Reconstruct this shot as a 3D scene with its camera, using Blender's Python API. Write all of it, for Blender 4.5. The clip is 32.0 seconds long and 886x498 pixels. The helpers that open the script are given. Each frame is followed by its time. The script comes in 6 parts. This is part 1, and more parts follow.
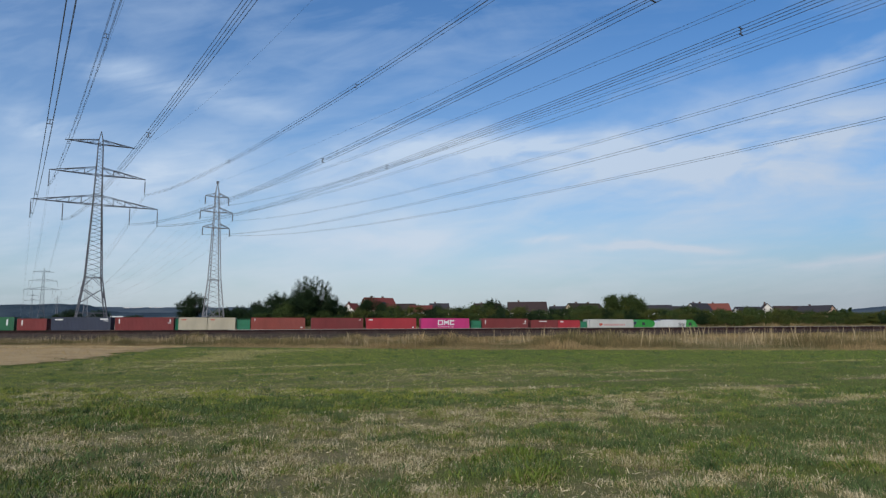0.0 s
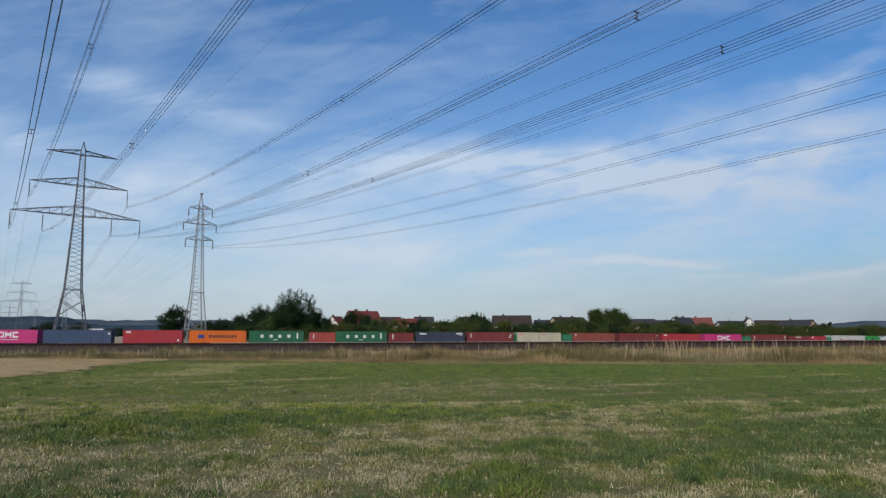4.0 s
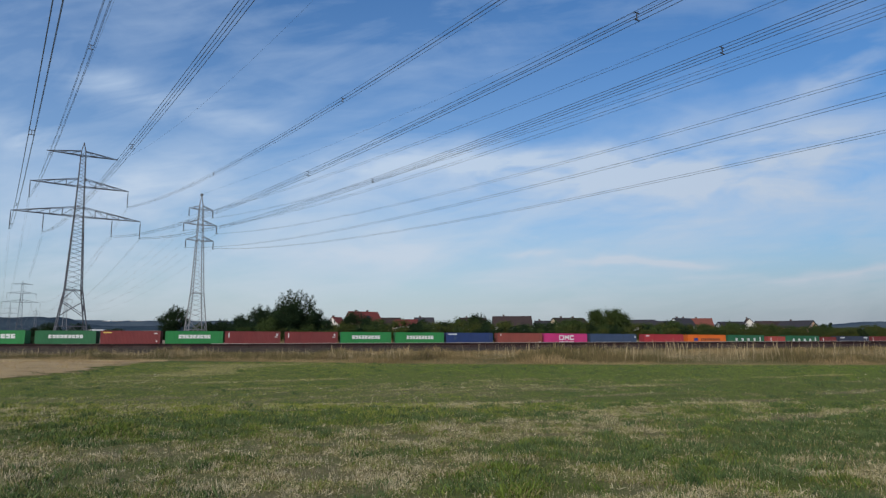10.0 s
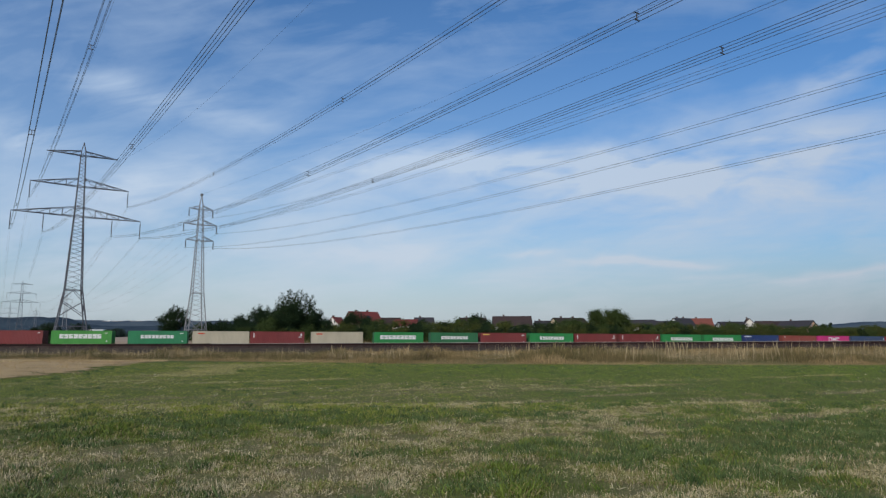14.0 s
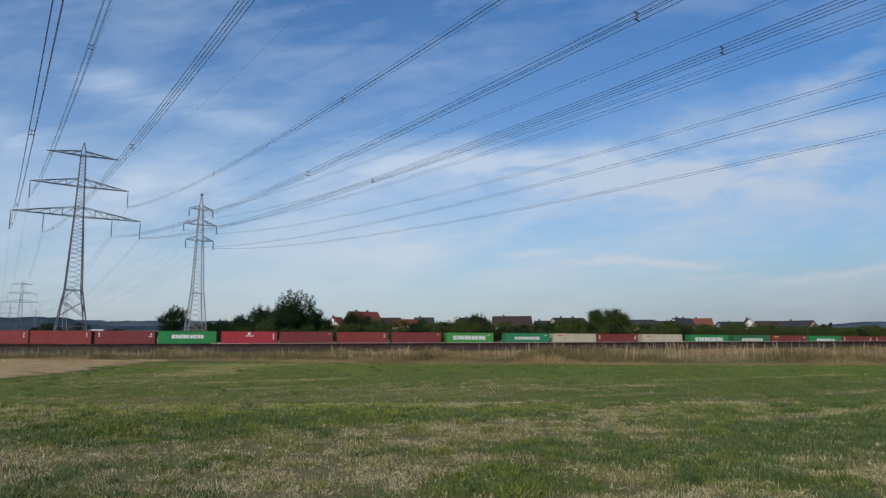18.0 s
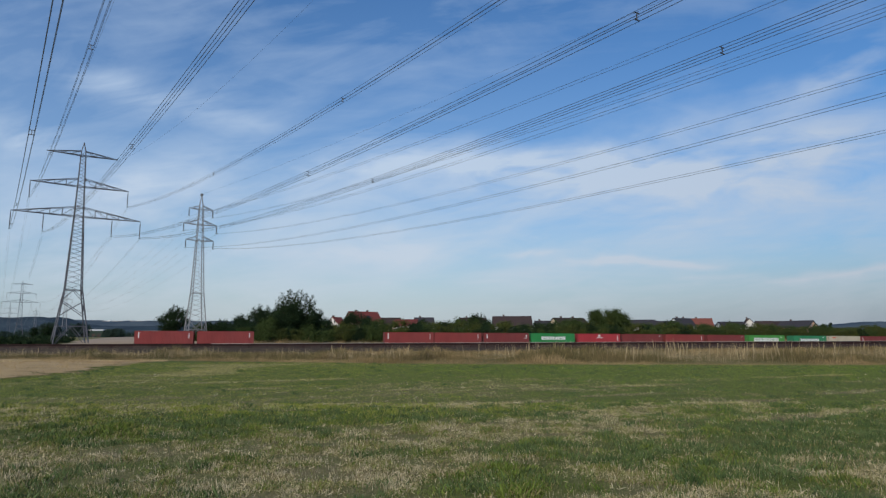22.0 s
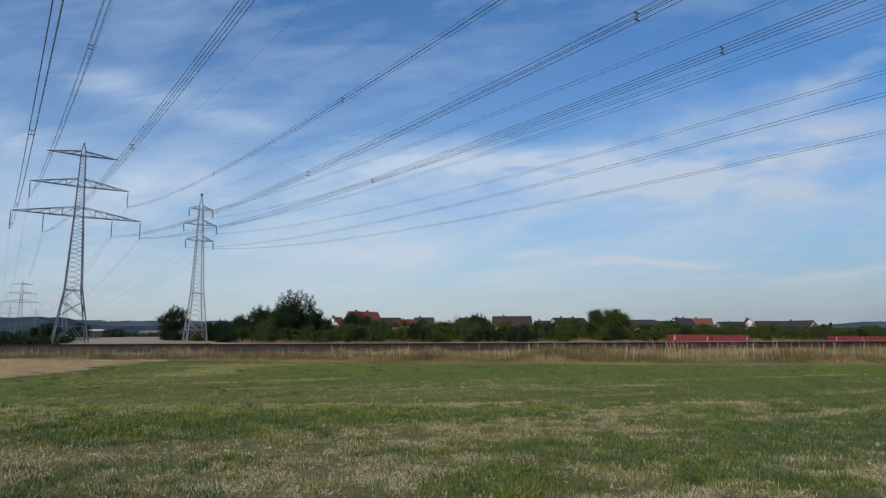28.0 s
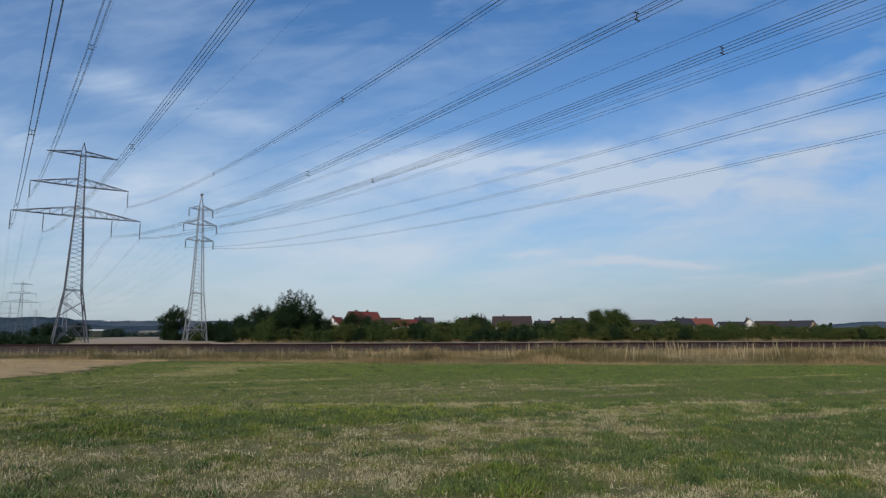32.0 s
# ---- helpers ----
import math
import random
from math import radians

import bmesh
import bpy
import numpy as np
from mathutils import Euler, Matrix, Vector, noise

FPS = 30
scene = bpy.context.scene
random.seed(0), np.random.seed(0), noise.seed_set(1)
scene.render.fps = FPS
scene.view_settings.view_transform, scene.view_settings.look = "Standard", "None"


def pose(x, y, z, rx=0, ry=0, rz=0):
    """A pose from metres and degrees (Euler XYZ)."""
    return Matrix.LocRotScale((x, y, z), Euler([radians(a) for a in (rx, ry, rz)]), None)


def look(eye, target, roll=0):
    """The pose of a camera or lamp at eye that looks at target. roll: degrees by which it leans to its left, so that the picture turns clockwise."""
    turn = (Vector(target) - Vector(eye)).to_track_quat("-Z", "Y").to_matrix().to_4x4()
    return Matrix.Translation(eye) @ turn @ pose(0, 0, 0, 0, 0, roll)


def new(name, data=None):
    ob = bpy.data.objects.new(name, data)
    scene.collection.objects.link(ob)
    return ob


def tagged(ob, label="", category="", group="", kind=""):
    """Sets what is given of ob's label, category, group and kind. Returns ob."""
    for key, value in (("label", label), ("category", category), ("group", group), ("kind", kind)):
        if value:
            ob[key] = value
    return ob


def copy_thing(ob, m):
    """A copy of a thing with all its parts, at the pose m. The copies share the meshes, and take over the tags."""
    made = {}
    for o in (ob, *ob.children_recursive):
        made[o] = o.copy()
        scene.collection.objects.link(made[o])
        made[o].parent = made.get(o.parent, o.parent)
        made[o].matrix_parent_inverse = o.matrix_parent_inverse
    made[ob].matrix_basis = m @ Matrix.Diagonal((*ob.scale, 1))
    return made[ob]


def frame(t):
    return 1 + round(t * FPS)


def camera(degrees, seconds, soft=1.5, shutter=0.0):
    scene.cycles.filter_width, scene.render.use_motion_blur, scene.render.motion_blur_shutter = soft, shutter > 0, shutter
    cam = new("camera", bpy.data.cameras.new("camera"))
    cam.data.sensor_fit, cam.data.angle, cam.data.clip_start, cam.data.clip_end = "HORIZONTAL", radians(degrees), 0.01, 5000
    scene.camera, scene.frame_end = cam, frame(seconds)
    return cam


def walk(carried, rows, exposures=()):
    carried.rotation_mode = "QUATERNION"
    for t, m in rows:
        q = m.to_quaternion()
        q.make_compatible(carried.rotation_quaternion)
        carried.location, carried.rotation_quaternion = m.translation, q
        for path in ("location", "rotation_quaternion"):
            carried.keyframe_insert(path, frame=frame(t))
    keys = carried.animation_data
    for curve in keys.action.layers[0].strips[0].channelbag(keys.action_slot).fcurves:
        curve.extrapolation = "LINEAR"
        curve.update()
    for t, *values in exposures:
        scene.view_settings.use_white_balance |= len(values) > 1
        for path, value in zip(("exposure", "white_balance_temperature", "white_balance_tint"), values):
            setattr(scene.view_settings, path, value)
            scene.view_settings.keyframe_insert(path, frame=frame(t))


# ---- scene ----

# ---------------------------------------------------------------- camera
EYE = 1.6
cam = camera(69.5, 32.0, soft=1.35)
walk(cam, [
    (0.0, pose(0, 0, EYE, 96.711, 0.348, 1.375)),
    (0.5, pose(0, 0, EYE, 96.716, 0.224, 0.401)),
    (1.0, pose(0, 0, EYE, 96.766, 0.134, -0.260)),
    (1.5, pose(0, 0, EYE, 96.903, 0.051, -0.579)),
    (2.0, pose(0, 0, EYE, 97.141, 0.050, -0.614)),
    (2.5, pose(0, 0, EYE, 97.410, 0.090, -0.451)),
    (3.0, pose(0, 0, EYE, 97.665, 0.136, -0.242)),
    (3.5, pose(0, 0, EYE, 97.818, 0.215, -0.055)),
    (4.5, pose(0, 0, EYE, 97.935, 0.227, 0.025)),
    (5.5, pose(0, 0, EYE, 97.960, 0.227, 0.032)),
    (32.0, pose(0, 0, EYE, 97.960, 0.227, 0.032)),
], exposures=[(0.0, 0.06), (3.0, 0.05), (6.0, 0.0), (32.0, -0.02)])

# ---------------------------------------------------------------- world, sun, exposure
SUN_EL, SUN_AZ = 32.0, 205.0     # degrees, azimuth clockwise from +y
# banks of cirrus: east and up from the north point, half length, half width, tilt in degrees, thickness
CIRRUS = [(0.14, 0.276, 0.18, 0.030, 0, 0.66), (0.28, 0.258, 0.28, 0.050, 3, 0.42), (0.54, 0.280, 0.24, 0.080, 8, 0.33), (0.64, 0.425, 0.11, 0.022, 30, 0.28),
          (0.33, 0.335, 0.09, 0.022, 14, 0.26), (-0.10, 0.282, 0.15, 0.042, 8, 0.36), (-0.44, 0.240, 0.11, 0.050, 5, 0.40), (-0.39, 0.370, 0.14, 0.028, -10, 0.30),
          (-0.56, 0.425, 0.12, 0.024, -14, 0.22), (-0.68, 0.335, 0.07, 0.022, -5, 0.32), (-0.12, 0.122, 0.14, 0.016, 2, 0.26), (0.31, 0.115, 0.09, 0.006, -2, 0.80),
          (0.60, 0.102, 0.15, 0.006, 3, 0.55), (0.14, 0.128, 0.06, 0.005, 4, 0.45), (0.56, 0.150, 0.30, 0.045, 0, -0.13), (0.28, 0.365, 0.16, 0.022, 22, 0.16), (0.00, 0.150, 1.30, 0.100, 0, 0.29), (0.20, 0.328, 0.11, 0.030, 8, -0.30), (0.34, 0.430, 0.30, 0.080, 12, -0.20)]


def build_world():
    w = bpy.data.worlds.new("sky")
    scene.world = w
    w.use_nodes = True
    nt = w.node_tree
    nt.nodes.clear()
    N, Lk = nt.nodes.new, nt.links.new
    out, bg = N("ShaderNodeOutputWorld"), N("ShaderNodeBackground")
    sky = N("ShaderNodeTexSky")
    sky.sky_type, sky.sun_disc = "NISHITA", False
    sky.sun_elevation, sky.sun_rotation = radians(SUN_EL), radians(SUN_AZ)
    sky.air_density, sky.dust_density, sky.ozone_density = 1.0, 0.6, 2.2
    tc, sep = N("ShaderNodeTexCoord"), N("ShaderNodeSeparateXYZ")
    Lk(tc.outputs["Generated"], sep.inputs[0])

    def math(op, a, b=None, c=None, clamp=False):
        n = N("ShaderNodeMath")
        n.operation, n.use_clamp = op, clamp
        for i, v in enumerate((a, b, c)):
            if v is None:
                continue
            if isinstance(v, (int, float)):
                n.inputs[i].default_value = v
            else:
                Lk(v, n.inputs[i])
        return n.outputs[0]

    # directions on a plane square to north: u to the east, e upwards
    yy = math("MAXIMUM", math("ABSOLUTE", sep.outputs[1]), 0.12)
    u, e = math("DIVIDE", sep.outputs[0], yy), math("DIVIDE", sep.outputs[2], yy)

    def noise_at(ku, ke, turn, scale, detail, rough, distort, shift):
        a, b = cos_sin(turn)
        p = math("ADD", math("MULTIPLY", u, a), math("MULTIPLY", e, b))
        q = math("SUBTRACT", math("MULTIPLY", e, a), math("MULTIPLY", u, b))
        cmb = N("ShaderNodeCombineXYZ")
        Lk(math("MULTIPLY", p, ku), cmb.inputs[0])
        Lk(math("MULTIPLY", q, ke), cmb.inputs[1])
        cmb.inputs[2].default_value = shift
        n = N("ShaderNodeTexNoise")
        n.inputs["Scale"].default_value = scale
        n.inputs["Detail"].default_value = detail
        n.inputs["Roughness"].default_value = rough
        n.inputs["Distortion"].default_value = distort
        Lk(cmb.outputs[0], n.inputs["Vector"])
        return n.outputs[0]

    def cos_sin(deg):
        return float(np.cos(radians(deg))), float(np.sin(radians(deg)))

    # slow swirls bend the banks of cirrus
    warp = N("ShaderNodeTexNoise")
    warp.inputs["Scale"].default_value, warp.inputs["Detail"].default_value = 4.5, 4
    flat, tint = N("ShaderNodeCombineXYZ"), N("ShaderNodeSeparateColor")
    Lk(u, flat.inputs[0])
    Lk(math("MULTIPLY", e, 1.6), flat.inputs[1])
    Lk(flat.outputs[0], warp.inputs["Vector"])
    Lk(warp.outputs["Color"], tint.inputs[0])
    uw = math("ADD", u, math("MULTIPLY", math("SUBTRACT", tint.outputs[0], 0.5), 0.20))
    ew = math("ADD", e, math("MULTIPLY", math("SUBTRACT", tint.outputs[1], 0.5), 0.07))
    banks = 0.0
    for u0, e0, length, width, turn, weight in CIRRUS:
        a, b = cos_sin(turn)
        p = math("MULTIPLY_ADD", uw, a / length, math("MULTIPLY_ADD", ew, b / length, -(u0 * a + e0 * b) / length))
        q = math("MULTIPLY_ADD", uw, -b / width, math("MULTIPLY_ADD", ew, a / width, (u0 * b - e0 * a) / width))
        r = math("MULTIPLY_ADD", q, q, math("MULTIPLY", p, p))
        banks = math("MULTIPLY_ADD", math("POWER", 0.3679, r), weight, banks)
    veil = noise_at(0.8, 2.2, 10, 1.7, 10, 0.55, 0.7, 3.1)
    wisp = noise_at(1.0, 3.0, 12, 3.0, 9, 0.55, 1.0, 7.7)
    fine = noise_at(1.0, 3.4, 6, 6.5, 9, 0.56, 0.8, 1.3)
    mix1 = math("ADD", math("ADD", math("MULTIPLY", veil, 0.85), math("MULTIPLY", wisp, 0.55)), math("MULTIPLY", fine, 0.36))
    grain = math("MULTIPLY", math("SUBTRACT", math("ADD", math("MULTIPLY", wisp, 0.55), math("MULTIPLY", fine, 0.45)), 0.37), 4.2, clamp=True)
    m = math("ADD", math("MULTIPLY", math("SUBTRACT", mix1, 0.84), 1.15), math("MULTIPLY", banks, math("MULTIPLY_ADD", grain, 1.35, 0.50)))
    # thin level streaks low over the land
    streak = noise_at(1.1, 11.0, 2, 2.6, 8, 0.58, 0.6, 5.2)
    xl = math("DIVIDE", math("SUBTRACT", e, 0.10), 0.07)
    lowband = math("EXPONENT", math("MULTIPLY", math("MULTIPLY", xl, xl), -1.0))
    m = math("ADD", m, math("MULTIPLY", math("MULTIPLY", math("SUBTRACT", streak, 0.47), 4.5, clamp=True), math("MULTIPLY", lowband, 0.30)))
    m = math("MINIMUM", math("MAXIMUM", m, 0.0), 0.90)
    up = math("MULTIPLY", math("GREATER_THAN", sep.outputs[2], -0.02), m)
    low = math("EXPONENT", math("MULTIPLY", math("MAXIMUM", e, 0.0), -5.0))

    def blend(fac, a, b, mode="MIX"):
        n = N("ShaderNodeMix")
        n.data_type, n.blend_type = "RGBA", mode
        for i, v in ((0, fac), (6, a), (7, b)):
            if isinstance(v, (int, float)):
                n.inputs[i].default_value = v
            elif isinstance(v, tuple):
                n.inputs[i].default_value = (*v, 1)
            else:
                Lk(v, n.inputs[i])
        return n.outputs[2]
    hs = N("ShaderNodeHueSaturation")
    hs.inputs["Saturation"].default_value = 1.25
    Lk(sky.outputs[0], hs.inputs["Color"])
    clear = blend(1.0, hs.outputs[0], (0.093, 0.114, 0.132), "MULTIPLY")
    # haze low over the land, then the cirrus over all
    east = math("MULTIPLY", math("ADD", u, 0.05), 1.4, clamp=True)
    hazecol = blend(east, (0.42, 0.515, 0.585), (0.252, 0.318, 0.395))
    hazy = blend(math("MINIMUM", math("MULTIPLY", low, 1.05), 0.92), clear, hazecol)
    rim = math("MULTIPLY", math("EXPONENT", math("MULTIPLY", math("MAXIMUM", e, 0.0), -15.0)), 0.65)
    west = math("MULTIPLY", math("SUBTRACT", math("MULTIPLY", u, -1.0), 0.30), 2.6, clamp=True)
    hazy = blend(rim, hazy, blend(west, blend(east, (0.53, 0.568, 0.585), (0.325, 0.365, 0.41)), (0.32, 0.365, 0.40)))
    # the clear air pales towards the west
    hazy = blend(math("MULTIPLY", math("MULTIPLY", west, 0.16), math("SUBTRACT", 1.0, low)), hazy, (0.40, 0.52, 0.74))
    final = blend(up, hazy, blend(low, blend(east, (0.515, 0.655, 0.85), (0.495, 0.595, 0.745)), blend(east, (0.60, 0.64, 0.675), (0.505, 0.535, 0.575))))
    Lk(final, bg.inputs[0])
    bg.inputs[1].default_value = 1.0
    Lk(bg.outputs[0], out.inputs[0])


build_world()
sun = new("sun", bpy.data.lights.new("sun", "SUN"))
sun.data.energy, sun.data.angle, sun.data.color = 2.7, radians(5), (1.0, 0.90, 0.75)
_a, _e = radians(SUN_AZ), radians(SUN_EL)
sun.matrix_world = look((100 * math.sin(_a) * math.cos(_e), 100 * math.cos(_a) * math.cos(_e), 100 * math.sin(_e)), (0, 0, 0))


# ---------------------------------------------------------------- materials
def lin(r, g, b):
    return tuple(((c / 255) / 12.92 if c / 255 < 0.04045 else ((c / 255 + 0.055) / 1.055) ** 2.4) for c in (r, g, b))


def material(name, a, b=None, scale=3.0, rough=0.7, metal=0.0, bump=0.0, bump_scale=None, stretch=(1, 1, 1), island=0.0, obj=0.0,
             dirt=None, dirt_amount=0.0, spec=0.3):
    """Noise between the colours a and b, per-piece brightness shifts, dirt in a second coarser noise, and relief."""
    mt = bpy.data.materials.new(name)
    mt.use_nodes = True
    nt = mt.node_tree
    N, Lk = nt.nodes.new, nt.links.new
    bs = nt.nodes["Principled BSDF"]
    bs.inputs["Roughness"].default_value, bs.inputs["Metallic"].default_value = rough, metal
    bs.inputs["Specular IOR Level"].default_value = spec
    b = b or tuple(c * 0.75 for c in a)
    tc, mp, nz = N("ShaderNodeTexCoord"), N("ShaderNodeMapping"), N("ShaderNodeTexNoise")
    mp.inputs["Scale"].default_value = stretch
    Lk(tc.outputs["Object"], mp.inputs[0])
    Lk(mp.outputs[0], nz.inputs["Vector"])
    nz.inputs["Scale"].default_value, nz.inputs["Detail"].default_value = scale, 6
    rp = N("ShaderNodeValToRGB")
    rp.color_ramp.elements[0].position, rp.color_ramp.elements[1].position = 0.32, 0.68
    rp.color_ramp.elements[0].color, rp.color_ramp.elements[1].color = (*a, 1), (*b, 1)
    Lk(nz.outputs[0], rp.inputs[0])
    col = rp.outputs[0]
    if dirt:
        n2, r2, mx = N("ShaderNodeTexNoise"), N("ShaderNodeValToRGB"), N("ShaderNodeMix")
        n2.inputs["Scale"].default_value, n2.inputs["Detail"].default_value = scale * 0.22, 8
        Lk(mp.outputs[0], n2.inputs["Vector"])
        r2.color_ramp.elements[0].position, r2.color_ramp.elements[1].position = 0.45, 0.75
        r2.color_ramp.elements[1].color = (dirt_amount,) * 3 + (1,)
        Lk(n2.outputs[0], r2.inputs[0])
        mx.data_type = "RGBA"
        Lk(r2.outputs[0], mx.inputs[0])
        Lk(col, mx.inputs[6])
        mx.inputs[7].default_value = (*dirt, 1)
        col = mx.outputs[2]
    if island or obj:
        src = N("ShaderNodeNewGeometry").outputs["Random Per Island"] if island else N("ShaderNodeObjectInfo").outputs["Random"]
        k = island or obj
        mr, hs = N("ShaderNodeMapRange"), N("ShaderNodeHueSaturation")
        mr.inputs[3].default_value, mr.inputs[4].default_value = 1 - k, 1 + k
        Lk(src, mr.inputs[0])
        Lk(mr.outputs[0], hs.inputs["Value"])
        Lk(col, hs.inputs["Color"])
        col = hs.outputs[0]
    Lk(col, bs.inputs["Base Color"])
    if bump:
        nb, bp = N("ShaderNodeTexNoise"), N("ShaderNodeBump")
        nb.inputs["Scale"].default_value, nb.inputs["Detail"].default_value = bump_scale or scale * 6, 6
        Lk(tc.outputs["Object"], nb.inputs["Vector"])
        Lk(nb.outputs[0], bp.inputs["Height"])
        bp.inputs["Strength"].default_value, bp.inputs["Distance"].default_value = 1.0, bump
        Lk(bp.outputs[0], bs.inputs["Normal"])
    return mt


STEEL = material("galvanised_steel", (0.118, 0.123, 0.142), (0.080, 0.084, 0.098), 1.5, 0.6, 0.3)
STEEL_PALE = material("pale_galvanised_steel", (0.26, 0.265, 0.275), (0.19, 0.19, 0.20), 1.5, 0.6, 0.3)
CABLE = material("aluminium_cable", (0.10, 0.105, 0.115), (0.07, 0.075, 0.08), 2, 0.5, 0.5)
INSUL = material("brown_glazed_insulator", (0.06, 0.05, 0.05), (0.10, 0.10, 0.11), 5, 0.3)
BALLAST = material("grey_ballast_stone", (0.070, 0.048, 0.034), (0.040, 0.028, 0.020), 1.6, 0.95, bump=0.05, bump_scale=9, dirt=(0.070, 0.058, 0.030), dirt_amount=0.8)
WALLRUST = material("rust_brown_wall_panel", (0.034, 0.011, 0.010), (0.020, 0.008, 0.008), 1.2, 0.9, bump=0.01, obj=0.18, dirt=(0.055, 0.040, 0.036), dirt_amount=0.4)
# near-black for the shade painted under the wall's coping
WALLSHADE = material("coping_shade", (0.012, 0.008, 0.008), (0.020, 0.012, 0.012), 1.2, 0.9, bump=0.01, obj=0.2, dirt=(0.035, 0.02, 0.018), dirt_amount=0.3)
WALLGREY = material("weathered_mauve_grey_panel", (0.068, 0.047, 0.042), (0.042, 0.029, 0.027), 1.2, 0.95, bump=0.01, obj=0.12, dirt=(0.11, 0.09, 0.075), dirt_amount=0.5)
COPING = material("pale_concrete_coping", (0.48, 0.43, 0.39), (0.34, 0.30, 0.27), 2.5, 0.8, obj=0.15)
RAIL = material("worn_rail_steel", (0.16, 0.09, 0.06), (0.10, 0.06, 0.045), 3, 0.5, 0.6)
SLEEPER = material("concrete_sleeper", (0.24, 0.21, 0.19), (0.16, 0.14, 0.125), 4, 0.9)
GRASS = material("meadow_grass_blades", (0.090, 0.138, 0.024), (0.166, 0.208, 0.046), 1.1, 0.8, island=0.46, spec=0.05)
GRASS_DEEP = material("deep_green_grass_blades", (0.066, 0.106, 0.037), (0.112, 0.152, 0.060), 1.6, 0.75, island=0.45, spec=0.05)
GRASS_OLIVE = material("olive_grass_blades", (0.228, 0.256, 0.046), (0.312, 0.316, 0.070), 0.5, 0.8, island=0.12, spec=0.05)
STRAW_YELLOW = material("yellowed_grass_blades", (0.44, 0.385, 0.150), (0.30, 0.285, 0.095), 0.8, 0.85, island=0.3, spec=0.05)
GRASS_FRESH = material("fresh_green_grass_blades", (0.156, 0.226, 0.036), (0.196, 0.250, 0.046), 0.12, 0.8, island=0.07, spec=0.05)
STRAW = material("dry_cut_grass", (0.485, 0.412, 0.245), (0.270, 0.228, 0.126), 1.7, 0.8, island=0.5, spec=0.05)
THATCH = material("olive_brown_dead_grass", (0.165, 0.152, 0.060), (0.300, 0.256, 0.118), 1.3, 0.85, island=0.3, spec=0.05)
STALK = material("bleached_grass_stalks", (0.66, 0.575, 0.39), (0.44, 0.375, 0.235), 2.0, 0.75, island=0.35, spec=0.2)
TALL = material("tall_dry_grass", (0.385, 0.280, 0.145), (0.195, 0.140, 0.064), 0.16, 0.85, island=0.35, spec=0.05)
TALLPALE = material("bleached_tall_stalks", (0.46, 0.368, 0.225), (0.28, 0.215, 0.122), 0.5, 0.85, island=0.3, spec=0.05)
TALLG = material("tall_green_grass", (0.112, 0.102, 0.044), (0.20, 0.150, 0.076), 0.2, 0.85, island=0.35, spec=0.05)
STRAWPALE = material("loose_pale_straw", (0.56, 0.43, 0.24), (0.40, 0.30, 0.16), 1.5, 0.9, island=0.3, spec=0.05)
STUBBLE = material("grain_stubble", (0.50, 0.348, 0.158), (0.29, 0.196, 0.090), 1.3, 0.95, island=0.25, bump=0.06, stretch=(0.35, 1.5, 1), dirt=(0.34, 0.258, 0.140), dirt_amount=0.6)
WHEAT = material("pale_grain_field", (0.37, 0.275, 0.185), (0.31, 0.23, 0.155), 0.05, 0.95, stretch=(0.4, 1.5, 1), dirt=(0.33, 0.26, 0.17), dirt_amount=0.5)
LEAF_DARK = material("dark_green_leaves", (0.015, 0.030, 0.014), (0.027, 0.046, 0.018), 0.35, 0.7, island=0.32, spec=0.05)
LEAF_MID = material("green_leaves", (0.038, 0.060, 0.019), (0.062, 0.086, 0.026), 0.3, 0.7, island=0.32, spec=0.05)
LEAF_OLIVE = material("olive_green_leaves", (0.074, 0.082, 0.022), (0.046, 0.064, 0.019), 0.3, 0.7, island=0.32, spec=0.05)
BARK = material("grey_brown_bark", (0.085, 0.07, 0.055), (0.05, 0.04, 0.03), 5, 0.95, bump=0.02)
TILE_RED = material("red_clay_roof_tiles", (0.165, 0.036, 0.030), (0.110, 0.028, 0.025), 1.5, 0.85, stretch=(1, 6, 6), obj=0.15)
TILE_BROWN = material("brown_roof_tiles", (0.050, 0.032, 0.029), (0.034, 0.024, 0.022), 1.5, 0.85, stretch=(1, 6, 6), obj=0.2)
TILE_GREY = material("dark_grey_roof_tiles", (0.042, 0.038, 0.042), (0.028, 0.026, 0.030), 1.5, 0.8, stretch=(1, 6, 6), obj=0.2)
TILE_ORANGE = material("orange_clay_roof_tiles", (0.20, 0.065, 0.045), (0.15, 0.05, 0.038), 1.5, 0.85, stretch=(1, 6, 6))
PLASTER_WHITE = material("white_house_plaster", (0.72, 0.70, 0.66), (0.64, 0.61, 0.57), 1.2, 0.9, obj=0.1)
PLASTER_CREAM = material("cream_house_plaster", (0.62, 0.50, 0.36), (0.55, 0.43, 0.31), 1.2, 0.9)
PLASTER_PINK = material("apricot_house_plaster", (0.66, 0.40, 0.29), (0.58, 0.35, 0.25), 1.2, 0.9)
GLASS_DARK = material("window_glass", (0.03, 0.035, 0.04), (0.05, 0.055, 0.06), 2, 0.1, spec=0.6)
CHIMNEY = material("brick_chimney", (0.10, 0.055, 0.045), (0.07, 0.042, 0.036), 6, 0.9)
# blue-green, with some haze of distance mixed into the woods' colour
FAR_WOOD = material("distant_wood", (0.030, 0.050, 0.042), (0.045, 0.066, 0.052), 0.04, 0.95, island=0.3, spec=0.05)
# distance haze is put into the hills' base colours, paler for the farther ranges
HILL = material("hazed_hill_forest", (0.036, 0.055, 0.072), (0.060, 0.083, 0.102), 0.012, 1.0, bump=6, bump_scale=0.05, spec=0.0)
